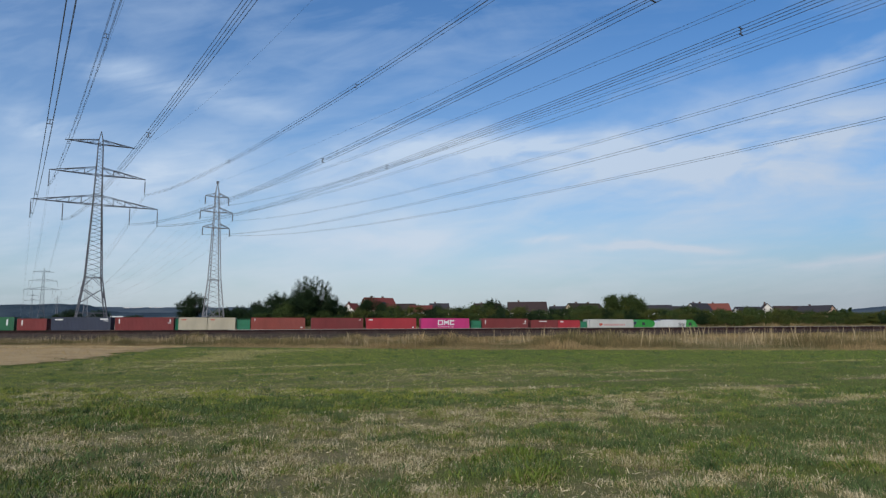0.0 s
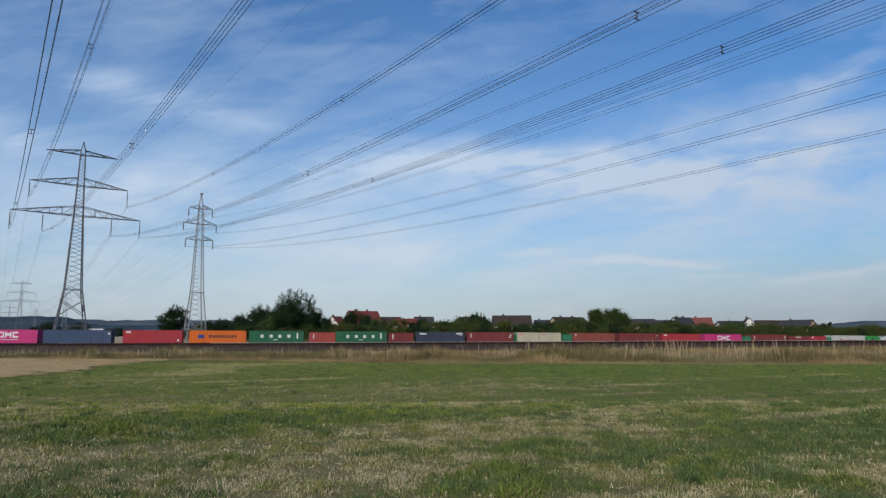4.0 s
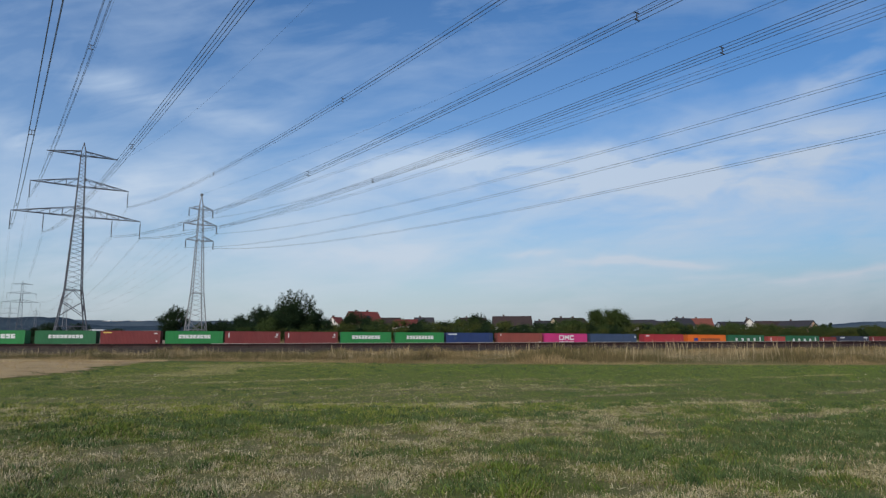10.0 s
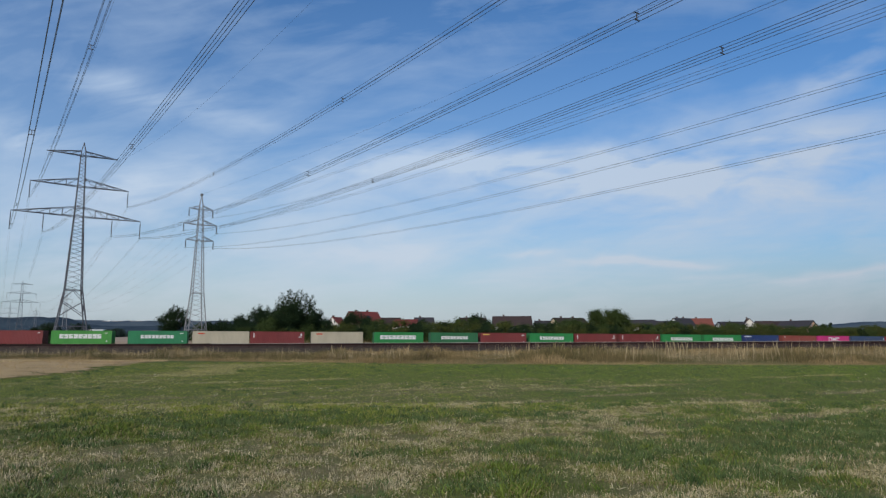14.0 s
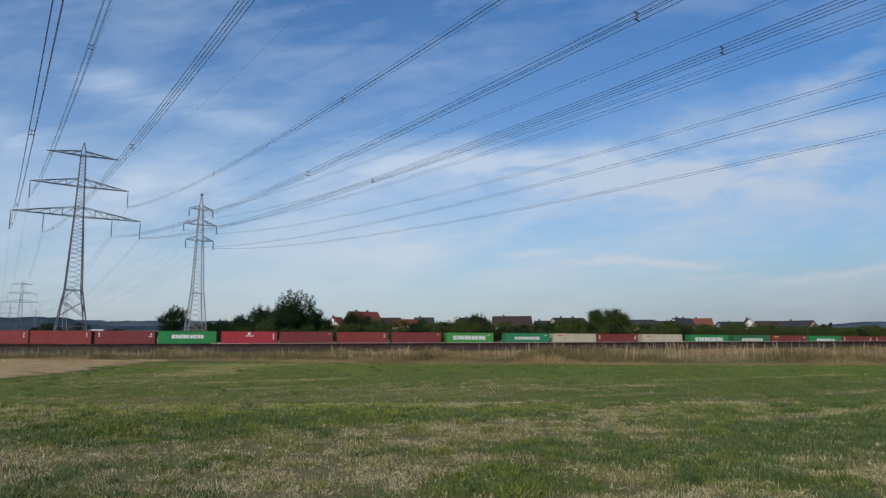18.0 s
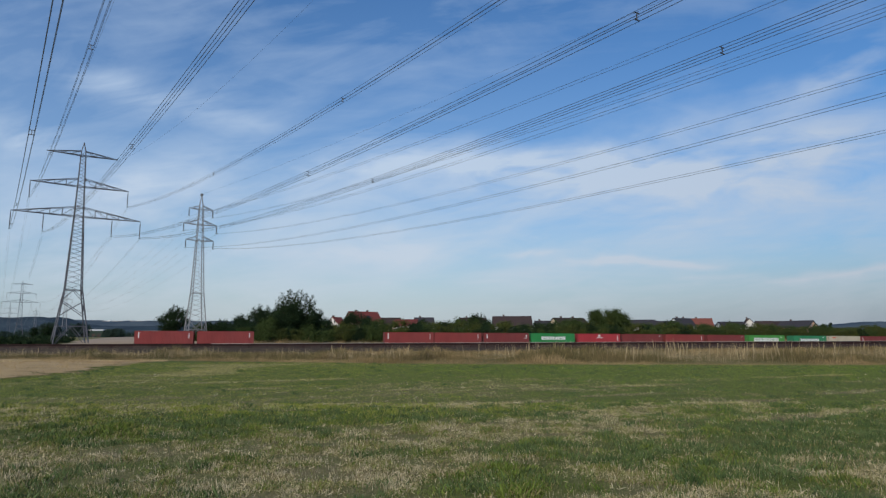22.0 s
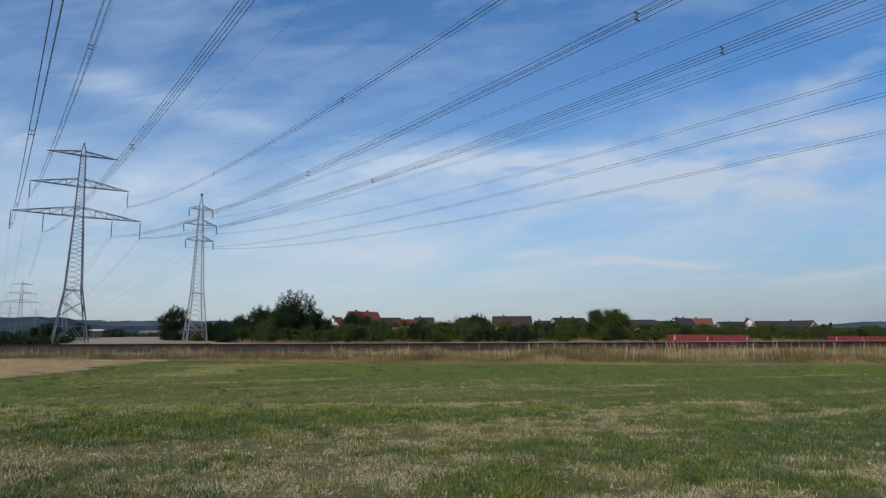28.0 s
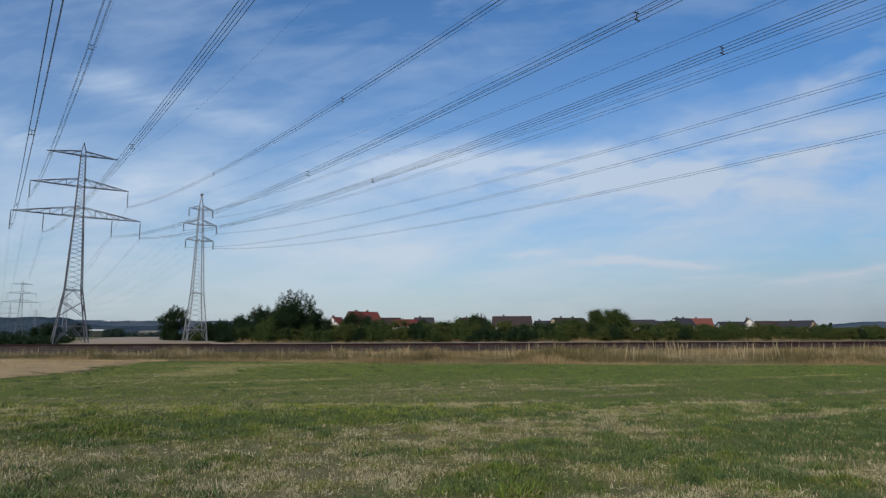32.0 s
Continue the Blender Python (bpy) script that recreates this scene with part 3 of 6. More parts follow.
def pylon(name, label, widths, belts, arms, peak, leg_w, brace_w, earth_peak, lace_from, foot, steel=STEEL):
    """A lattice tower about its base: x along the arms. widths: half sides by height; arms: (z, reach, depth, insulator offsets, insulator length);
    foot: bars of each face as (side, height, side, height, thickness), side from -1 to 1 across the face."""
    t = tagged(new(name), label, "pylon", group="power line pylons")
    top = widths[-1][0]
    for sx in (-1, 1):
        for sy in (-1, 1):
            bm = bmesh.new()
            for (z0, w0), (z1, w1) in zip(widths, widths[1:]):
                k = 1.0 - 0.45 * z0 / top
                strut(bm, (sx * w0, sy * w0, z0), (sx * w1, sy * w1, z1), leg_w * k)
            box(bm, sx * widths[0][1] - 0.4, sx * widths[0][1] + 0.4, sy * widths[0][1] - 0.4, sy * widths[0][1] + 0.4, widths[0][0] - 0.6, widths[0][0] + 0.25)
            part("leg", bm, steel, t)
    # lacing: every panel of a face has one diagonal, all the same way; the foot has bars of its own
    z = lace_from
    levels = [z]
    while z < top - 0.8:
        z += max(1.02, frame_at(widths, z) * 0.74)
        for b in belts:
            if abs(z - b) < 0.5:
                z = b
        levels.append(min(z, top))
    for face in range(4):
        bm = bmesh.new()
        rot = Matrix.Rotation(face * math.pi / 2, 4, "Z")
        for z0, z1 in zip(levels, levels[1:]):
            w0, w1 = frame_at(widths, z0), frame_at(widths, z1)
            strut(bm, rot @ Vector((-w0, -w0, z0)), rot @ Vector((w1, -w1, z1)), brace_w * (1.0 - 0.3 * z0 / top))
        for s0, z0, s1, z1, k in foot:
            w0, w1 = frame_at(widths, z0), frame_at(widths, z1)
            strut(bm, rot @ Vector((s0 * w0, -w0, z0)), rot @ Vector((s1 * w1, -w1, z1)), brace_w * k)
        for b in belts:
            w = frame_at(widths, b)
            strut(bm, rot @ Vector((-w, -w, b)), rot @ Vector((w, -w, b)), brace_w * 1.5)
        part("bracing", bm, steel, t)
    # peak
    w = widths[-1][1]
    bm = bmesh.new()
    for sx in (-1, 1):
        for sy in (-1, 1):
            strut(bm, (sx * w, sy * w, top), (0, 0, peak), brace_w * 1.2)
    if earth_peak:
        box(bm, -0.3, 0.3, -0.3, 0.3, peak - 0.3, peak + 0.25)
    part("peak", bm, steel, t)
    for za, reach, depth, offs, length in arms:
        w, wu = frame_at(widths, za), frame_at(widths, za + depth)
        for sx in (-1, 1):
            bm = bmesh.new()
            tip = Vector((sx * reach, 0, za + 0.12))
            n = max(2, round(reach / 3.4))
            for sy in (-1, 1):
                lo, hi = Vector((sx * w, sy * w, za)), Vector((sx * wu, sy * wu, za + depth))
                strut(bm, lo, tip, brace_w * 1.5)
                strut(bm, hi, tip, brace_w * 1.3)
                for i in range(1, n):
                    a, b, c = lo.lerp(tip, i / n), hi.lerp(tip, i / n), hi.lerp(tip, (i - 1) / n)
                    strut(bm, a, b, brace_w * 0.7)
                    strut(bm, a, c, brace_w * 0.7)
            for i in range(1, n):
                a = Vector((sx * w, -w, za)).lerp(tip, i / n)
                b = Vector((sx * w, w, za)).lerp(tip, i / n)
                c = Vector((sx * w, w, za)).lerp(tip, (i - 1) / n)
                strut(bm, a, b, brace_w * 0.7)
                strut(bm, a, c, brace_w * 0.6)
            part("crossarm", bm, steel, t)
            for off in offs:
                x = sx * off
                bm = bmesh.new()
                rod(bm, (x, 0, za), (x, 0, za - 0.12 * length), 0.06)
                zz = za - 0.12 * length
                k = 16
                for i in range(k):
                    h = length * 0.74 / k
                    rod(bm, (x, 0, zz), (x, 0, zz - h * 0.55), 0.085, 8, 0.15)
                    rod(bm, (x, 0, zz - h * 0.55), (x, 0, zz - h), 0.15, 8, 0.085)
                    zz -= h
                ins = part("insulator", bm, INSUL, t, "long brown insulator string")
                bm = rod(bmesh.new(), (x, 0, zz), (x, 0, za - length), 0.07)
                box(bm, x - 0.22, x + 0.22, -0.12, 0.12, za - length - 0.05, za - length + 0.10)
                part("clamp", bm, steel, ins)
    return t


T1_BASE, T2_BASE = np.array([-101.5, 175.0, 0.85]), np.array([-63.6, 165.0, 1.0])
pylon_big = pylon("lattice_pylon", "tall grey steel lattice pylon with three crossarm levels in a field",
                  [(-0.9, 4.23), (14.2, 2.05), (34.8, 1.12), (43.3, 0.85), (52.2, 0.62), (53.6, 0.5)], [14.2, 34.8, 37.3, 43.3, 52.2],
                  [(34.75, 15.8, 2.6, (8.35, 15.75), 4.85), (43.3, 12.1, 2.2, (12.0,), 4.4), (52.25, 8.85, 1.3, (), 0)], 56.1, 0.24, 0.115, False, 14.2,
                  [(-1, 4.4, 1, 4.4, 1.2), (-1, -0.9, 0, 4.4, 1.3), (1, -0.9, 0, 4.4, 1.3), (-1, 1.9, -0.5, 1.75, 0.8), (1, 1.9, 0.5, 1.75, 0.8), (-1, 4.4, -0.5, 1.75, 0.8), (1, 4.4, 0.5, 1.75, 0.8),
                   (-1, 7.1, 1, 11.1, 1.4), (1, 7.1, -1, 11.1, 1.4), (-1, 11.6, 0, 14.2, 1.1), (1, 11.6, 0, 14.2, 1.1)])
pylon_big.matrix_basis = pose(*T1_BASE, 0, 0, -math.degrees(AZ))
pylon_small = pylon("small_lattice_pylon", "slim grey steel lattice pylon with three short crossarms",
                    [(0, 2.45), (12.4, 1.35), (26.1, 0.8), (30.3, 0.65), (34.4, 0.5), (35.6, 0.42)], [12.4, 26.1, 30.3, 34.4],
                    [(26.1, 3.5, 1.2, (3.45,), 1.95), (30.3, 4.2, 1.3, (4.15,), 1.95), (34.4, 3.05, 1.0, (3.0,), 1.95)], 38.4, 0.18, 0.085, True, 3.0,
                    [(-1, 3.0, 1, 3.0, 1.7), (1, 0.1, -1, 5.2, 1.5), (-1, 0.1, 0, 3.0, 1.0)], STEEL_PALE)
pylon_small.matrix_basis = pose(*T2_BASE, 0, 0, -math.degrees(AZ))
BIG_SPANS, SMALL_SPANS, BACK = [(445, 0.87), (930, 0.86)], [(378, 0.94), (800, 1.02)], 385.0


def far_base(base, L):
    p = base + DIR * L
    return np.array([p[0], p[1], float(ground_z(p[0], p[1]))])


def more_pylons():
    for ob, base, spans in ((pylon_big, T1_BASE, BIG_SPANS), (pylon_small, T2_BASE, SMALL_SPANS)):
        for L, k in spans:
            c = copy_thing(ob, pose(*far_base(base, L), 0, 0, -math.degrees(AZ)))
            c.scale = (k, k, k)
        copy_thing(ob, pose(*far_base(base, -BACK), 0, 0, -math.degrees(AZ)))


more_pylons()


def conductor(base, off, z, m, k, spans, cables, gaps, name, label, group, radius):
    """One phase: a bundle of cables over all its spans. z - m d + k d^2 gives the height d metres back from the tower."""
    thing = tagged(new(name), label, "cable", group=group)
    A = base * (1, 1, 0) + ARM * off + np.array([0, 0, z])
    d = np.linspace(0, BACK, 110)
    endz = z + float(ground_z(*(base - DIR * BACK)[:2])) - base[2]
    zz = z - m * d + k * d * d
    fix = (endz - zz[-1]) / (BACK - 235) ** 2
    zz = zz + fix * np.clip(d - 235, 0, None) ** 2
    near = np.c_[A[0] - DIR[0] * d, A[1] - DIR[1] * d, zz]
    runs = [near]
    P = A
    for (L, s), L0 in zip(spans, [0] + [q[0] for q in spans]):
        fb = far_base(base, L)
        Q = fb + ARM * off * s + np.array([0, 0, (z - base[2]) * s])
        t = np.linspace(0, 1, 40)[:, None]
        R = P + (Q - P) * t
        R[:, 2] -= 4 * (2.4e-4 * (L - L0) ** 2 / 4) * (t * (1 - t))[:, 0]
        runs.append(R)
        P = Q
    for run in runs:
        for oa, oz in cables:
            V, F = tube(run + ARM * oa + np.array([0, 0, oz]), radius if run is near else radius * 0.5)
            part("cable", mesh_np("cable", V, F, CABLE), None, thing)
    for g in gaps:
        i = np.searchsorted(d, g)
        p = near[i - 1] + (near[i] - near[i - 1]) * (g - d[i - 1]) / (d[i] - d[i - 1])
        bm = bmesh.new()
        c = [Vector(p + ARM * oa + np.array([0, 0, oz])) for oa, oz in cables]
        for a, b in ((c[0], c[1]), (c[2], c[3]), (c[0].lerp(c[1], 0.5), c[2].lerp(c[3], 0.5))):
            strut(bm, a, b, 0.05)
        part("spacer", bm, CABLE, thing)


QUAD = [(-0.2, 0.19), (0.2, 0.19), (0.2, -0.19), (-0.2, -0.19)]
TWIN = [(-0.21, 0.03), (0.21, -0.03)]
for off, z, m_, k_ in ((-15.68, 30.69, .1341, 3.343e-4), (-8.19, 30.63, .1377, 3.671e-4), (-11.95, 39.84, .1508, 4.14e-4), (12.12, 39.51, .14, 3.761e-4),
                       (8.39, 30.70, .1375, 3.609e-4), (15.93, 30.87, .1334, 3.393e-4)):
    conductor(T1_BASE, off, z, m_, k_, BIG_SPANS, QUAD, (40.4, 90.6, 141.0, 182.4, 225, 275, 325), "power_line_conductor",
              "sagging bundle of four high-voltage cables with spacers", "high-voltage cables", 0.018)
for off, m_, k_ in ((8.9, .1834, 5.524e-4), (-8.85, .1834, 5.524e-4)):
    conductor(T1_BASE, off, 53.1, m_, k_, BIG_SPANS, [(0, 0)], (), "earth_wire", "thin earth wire along the pylon tops", "earth wires", 0.011)
for off, z, m_, k_ in ((-2.91, 33.47, .1121, 2.763e-4), (3.12, 33.50, .124, 3.5e-4), (-4.11, 29.48, .1266, 3.76e-4), (4.18, 29.34, .1258, 3.712e-4),
                       (-3.33, 25.11, .1257, 3.798e-4), (3.48, 25.35, .1270, 3.719e-4)):
    conductor(T2_BASE, off, z, m_, k_, SMALL_SPANS, TWIN, (), "power_line_conductor", "sagging pair of power cables", "power cables", 0.0145)
conductor(T2_BASE, 0, 39.5, .0991, 1.574e-4, SMALL_SPANS, [(0, 0)], (), "earth_wire", "thin earth wire along the pylon tops", "earth wires", 0.010)


# ---------------------------------------------------------------- trees and bushes
def leaf_cloud(rng, centres, radii, count, size, flat=0.8):
    """Many small leaf clumps on and in a set of balls: bent pairs of triangles."""
    centres, radii = np.asarray(centres, float), np.asarray(radii, float)
    w = radii ** 2
    pick = rng.choice(len(radii), count, p=w / w.sum())
    v = rng.normal(size=(count, 3))
    v /= np.linalg.norm(v, axis=1)[:, None]
    r = radii[pick] * np.clip(np.abs(rng.normal(0, 0.66, count)), 0, 1.05 + 0.15 * rng.uniform(0, 1, count) ** 5)
    c = centres[pick] + v * r[:, None] * (1, 1, flat)
    a = rng.normal(size=(count, 3)) + v * 0.2
    a /= np.linalg.norm(a, axis=1)[:, None]
    b = np.cross(a, rng.normal(size=(count, 3)))
    b /= np.linalg.norm(b, axis=1)[:, None] + 1e-9
    n = np.cross(a, b)
    s = size * rng.uniform(0.6, 1.35, count)[:, None]
    V = np.stack([c - a * s, c + b * s * 0.55 + n * s * 0.15, c + a * s, c - b * s * 0.55 + n * s * 0.15], 1).reshape(-1, 3)
    i = np.arange(count) * 4
    return V, np.r_[np.c_[i, i + 1, i + 2], np.c_[i, i + 2, i + 3]]


def tree(rng, name, height, width, mat, label, trunk_share=0.25, count=5200, size=0.30, stems=1, group="trees", lobes=30, peaks=()):
    t = tagged(new(name), label, "tree", group=group)
    bm = bmesh.new()
    balls, rad = [], []
    for k in range(stems):
        ox, oy = (rng.normal(0, width * 0.16), rng.normal(0, width * 0.1)) if stems > 1 else (0, 0)
        h = height * (1 - 0.09 * k * rng.uniform(0.5, 1))
        p = Vector((ox * 0.4, oy * 0.4, -0.3))
        for i in range(4):
            q = Vector((ox * (0.4 + 0.2 * i) + rng.normal(0, 0.12), oy * (0.4 + 0.2 * i), h * (i + 1) * 0.22))
            rod(bm, p, q, height * 0.020 * (1 - 0.2 * i), 7, height * 0.020 * (0.8 - 0.2 * i))
            p = q
        ch = h * (1 - trunk_share) / 2
        for i in range(lobes):
            v = rng.normal(size=3)
            v *= rng.uniform(0.25, 1.0) ** 0.5 / np.linalg.norm(v)
            tip = Vector((ox + v[0] * width * 0.36, oy + v[1] * width * 0.36, h - ch + v[2] * ch * 0.80))
            foot = Vector((ox * 0.8, oy * 0.8, max(h * 0.12, min(tip.z - 0.5, h * 0.8) - 0.6 * abs(tip.x - ox))))
            rod(bm, foot, tip, height * 0.006, 5, height * 0.002)
            balls.append(tip)
            rad.append(width * rng.uniform(0.13, 0.21))
            balls.append(foot.lerp(tip, 0.6))
            rad.append(width * rng.uniform(0.11, 0.17))
    # slender shoots that break the outline: (x, height)
    for px, pz in peaks:
        py = rng.normal(0, width * 0.12)
        rod(bm, (px * 0.3, py * 0.3, pz * 0.45), (px, py, pz), height * 0.007, 5, height * 0.002)
        for f in np.linspace(0, 1, 8):
            balls.append(Vector((px * (1 - 0.25 * f) + rng.normal(0, 0.25), py + rng.normal(0, 0.3), pz - 0.35 - f * pz * 0.30)))
            rad.append(width * (0.060 + 0.080 * f))
    part("trunk", bm, BARK, t)
    V, F = leaf_cloud(rng, balls, rad, count, size)
    part("crown", mesh_np("crown", V, F, mat), None, t)
    return t


def bush(rng, name, height, width, mat, label, count=7500, size=0.135):
    t = tagged(new(name), label, "bush", group="hedgerow bushes")
    bm = bmesh.new()
    balls, rad = [], []
    for i in range(16):
        ang, reach = rng.uniform(0, 6.28), width * 0.5 * rng.uniform(0.1, 0.85)
        z = height * rng.uniform(0.2, 0.9) * (1 - 0.35 * reach / width)
        tip = Vector((reach * math.cos(ang), reach * math.sin(ang), z))
        rod(bm, (tip.x * 0.15, tip.y * 0.15, -0.3), tip, 0.05, 5, 0.02)
        balls.append(tip)
        rad.append(height * rng.uniform(0.18, 0.30))
        balls.append(Vector((tip.x * 1.1, tip.y * 1.1, z * 0.45)))
        rad.append(height * rng.uniform(0.2, 0.32))
    part("stem", bm, BARK, t)
    V, F = leaf_cloud(rng, balls, rad, count, size)
    V[:, 2] = np.maximum(V[:, 2], 0.02)
    part("foliage", mesh_np("foliage", V, F, mat), None, t)
    return t


def place(ob, x, y, turn=0.0, k=1.0, first=False, kz=None):
    m = pose(x, y, float(ground_z(x, y)) - 0.05, 0, 0, turn)
    if first:
        ob.matrix_basis = m
        c = ob
    else:
        c = copy_thing(ob, m)
    c.scale = (k, k, kz or k)
    return c


def greenery():
    rng = np.random.default_rng(5)
    kinds = [bush(rng, "bush", 4.2, 6.0, LEAF_DARK, "dense dark green hedge bush behind the railway"),
             bush(rng, "bush", 4.0, 6.5, LEAF_MID, "dense green hedge bush behind the railway"),
             bush(rng, "bush", 3.8, 6.0, LEAF_OLIVE, "olive-green hedge bush behind the railway"),
             bush(rng, "bush", 4.6, 5.5, LEAF_MID, "tall green hedge bush behind the railway")]
    used = set()
    # hedgerow: darker on the west, lighter olive to the east
    for row, b in enumerate((15.0, 21.0, 28.0)):
        S = -52.0 + 2.0 * row
        while S < 185:
            x, y, _ = on_track(S, b + rng.uniform(-1.5, 1.5))
            e = (S + 52) / 230
            p = np.array([0.75 - 1.1 * e, 0.25, 0.1 + 0.7 * e, 0.2])
            p = np.clip(p, 0.04, 1)
            if row == 0:
                p[2] *= 1.4
            i = int(rng.choice(4, p=p / p.sum()))
            k = rng.uniform(0.85, 1.15) * float(np.interp(e, [0, 0.15, 0.3, 0.5, 0.65, 0.8, 1], [1.15, 1.17, 1.22, 1.20, 1.06, 0.98, 0.95])) * (0.85, 1.05, 1.2)[row]
            place(kinds[i], x, y, rng.uniform(0, 360), k, i not in used, k * rng.uniform(0.85, 1.15))
            used.add(i)
            S += rng.uniform(3.3, 5.2)
    # taller trees that stand out over the hedge
    big = tree(rng, "broadleaf_tree", 11.9, 10.0, LEAF_DARK, "tall dark green tree with several stems above a hedge", 0.12, 52000, 0.15, 4,
               peaks=((-5.0, 12.2), (-4.1, 13.2), (-3.0, 13.7), (-2.1, 14.1), (-0.8, 13.2), (0.3, 13.6), (1.4, 13.7), (2.7, 12.9), (4.0, 12.4), (4.7, 11.0), (-5.5, 10.4), (5.6, 8.6)))
    place(big, -39.4, 173, 0, 1.0, True)
    t2 = tree(rng, "broadleaf_tree", 9.5, 7.5, LEAF_DARK, "rounded dark green tree above a hedge", 0.10, 17000, 0.13, 2, peaks=((-2.4, 8.6), (-1.2, 9.7), (0.4, 9.4), (1.8, 9.0), (2.8, 7.6)))
    place(t2, -75.0, 181, 0, 1.08, True)
    t3 = tree(rng, "broadleaf_tree", 12.4, 8.4, LEAF_DARK, "rounded green tree above a hedge", 0.10, 17000, 0.14, 2, peaks=((-2.6, 10.6), (-1.0, 12.2), (0.8, 12.0), (2.4, 11.2), (3.2, 9.4)))
    place(t3, 13.0, 232, 0, 0.78, True)
    t4 = tree(rng, "broadleaf_tree", 10.6, 7.0, LEAF_MID, "rounded green tree standing in a hedge", 0.02, 42000, 0.12, 1, lobes=130)
    place(t4, 48.6, 204, 0, 1.0, True)
    t5 = tree(rng, "broadleaf_tree", 11.0, 9.0, LEAF_MID, "broad rounded green tree standing in a hedge", 0.03, 60000, 0.12, 3, lobes=70)
    place(t5, 54.6, 206, 0, 1.0, True)
    # the copse about the tall tree, and a few crowns over the hedge
    for x, y, k, ob in ((-56, 177, 0.80, t2), (-50.8, 180, 1.08, t2), (-45.5, 178, 1.04, t2), (-35.0, 176, 0.95, t2), (-63, 183, 0.66, t2), (-68, 186, 0.62, t2), (-33.0, 182, 0.7, t2),
                        (-77.5, 184, 0.62, t2), (11.0, 234, 0.62, t3), (17.0, 236, 0.60, t3), (6.5, 240, 0.60, t3), (-27.4, 205, 0.78, t3), (-29.4, 206, 0.62, t3), (-25.6, 204, 0.66, t3), (-142, 232, 0.58, t2), (-150, 236, 0.5, t2), (-6.5, 228, 0.60, t3),
                        (-82, 190, 0.45, t2)):
        place(ob, x, y, rng.uniform(0, 360), k)
    for x, y, k in ((-104.6, 170.5, 0.46), (-106.2, 171, 0.42), (-103.4, 171.5, 0.36), (-78, 182, 0.7), (-74, 179, 0.8), (-69, 178, 0.9), (-65, 176, 0.7)):
        place(kinds[0], x, y, rng.uniform(0, 360), k)
    for x in np.arange(-64, -50, 2.3):
        place(kinds[0 if rng.uniform() < 0.6 else 1], x, 171 + rng.uniform(-2, 2), rng.uniform(0, 360), rng.uniform(1.15, 1.5))
    conifer = tree(rng, "conifer", 9.0, 3.0, LEAF_DARK, "narrow dark conifer beyond the hedge", 0.02, 5000, 0.2, lobes=34)
    place(conifer, 180.1, 305, 0, 0.74, True)
    place(conifer, 183.5, 305, 70, 0.82)


greenery()


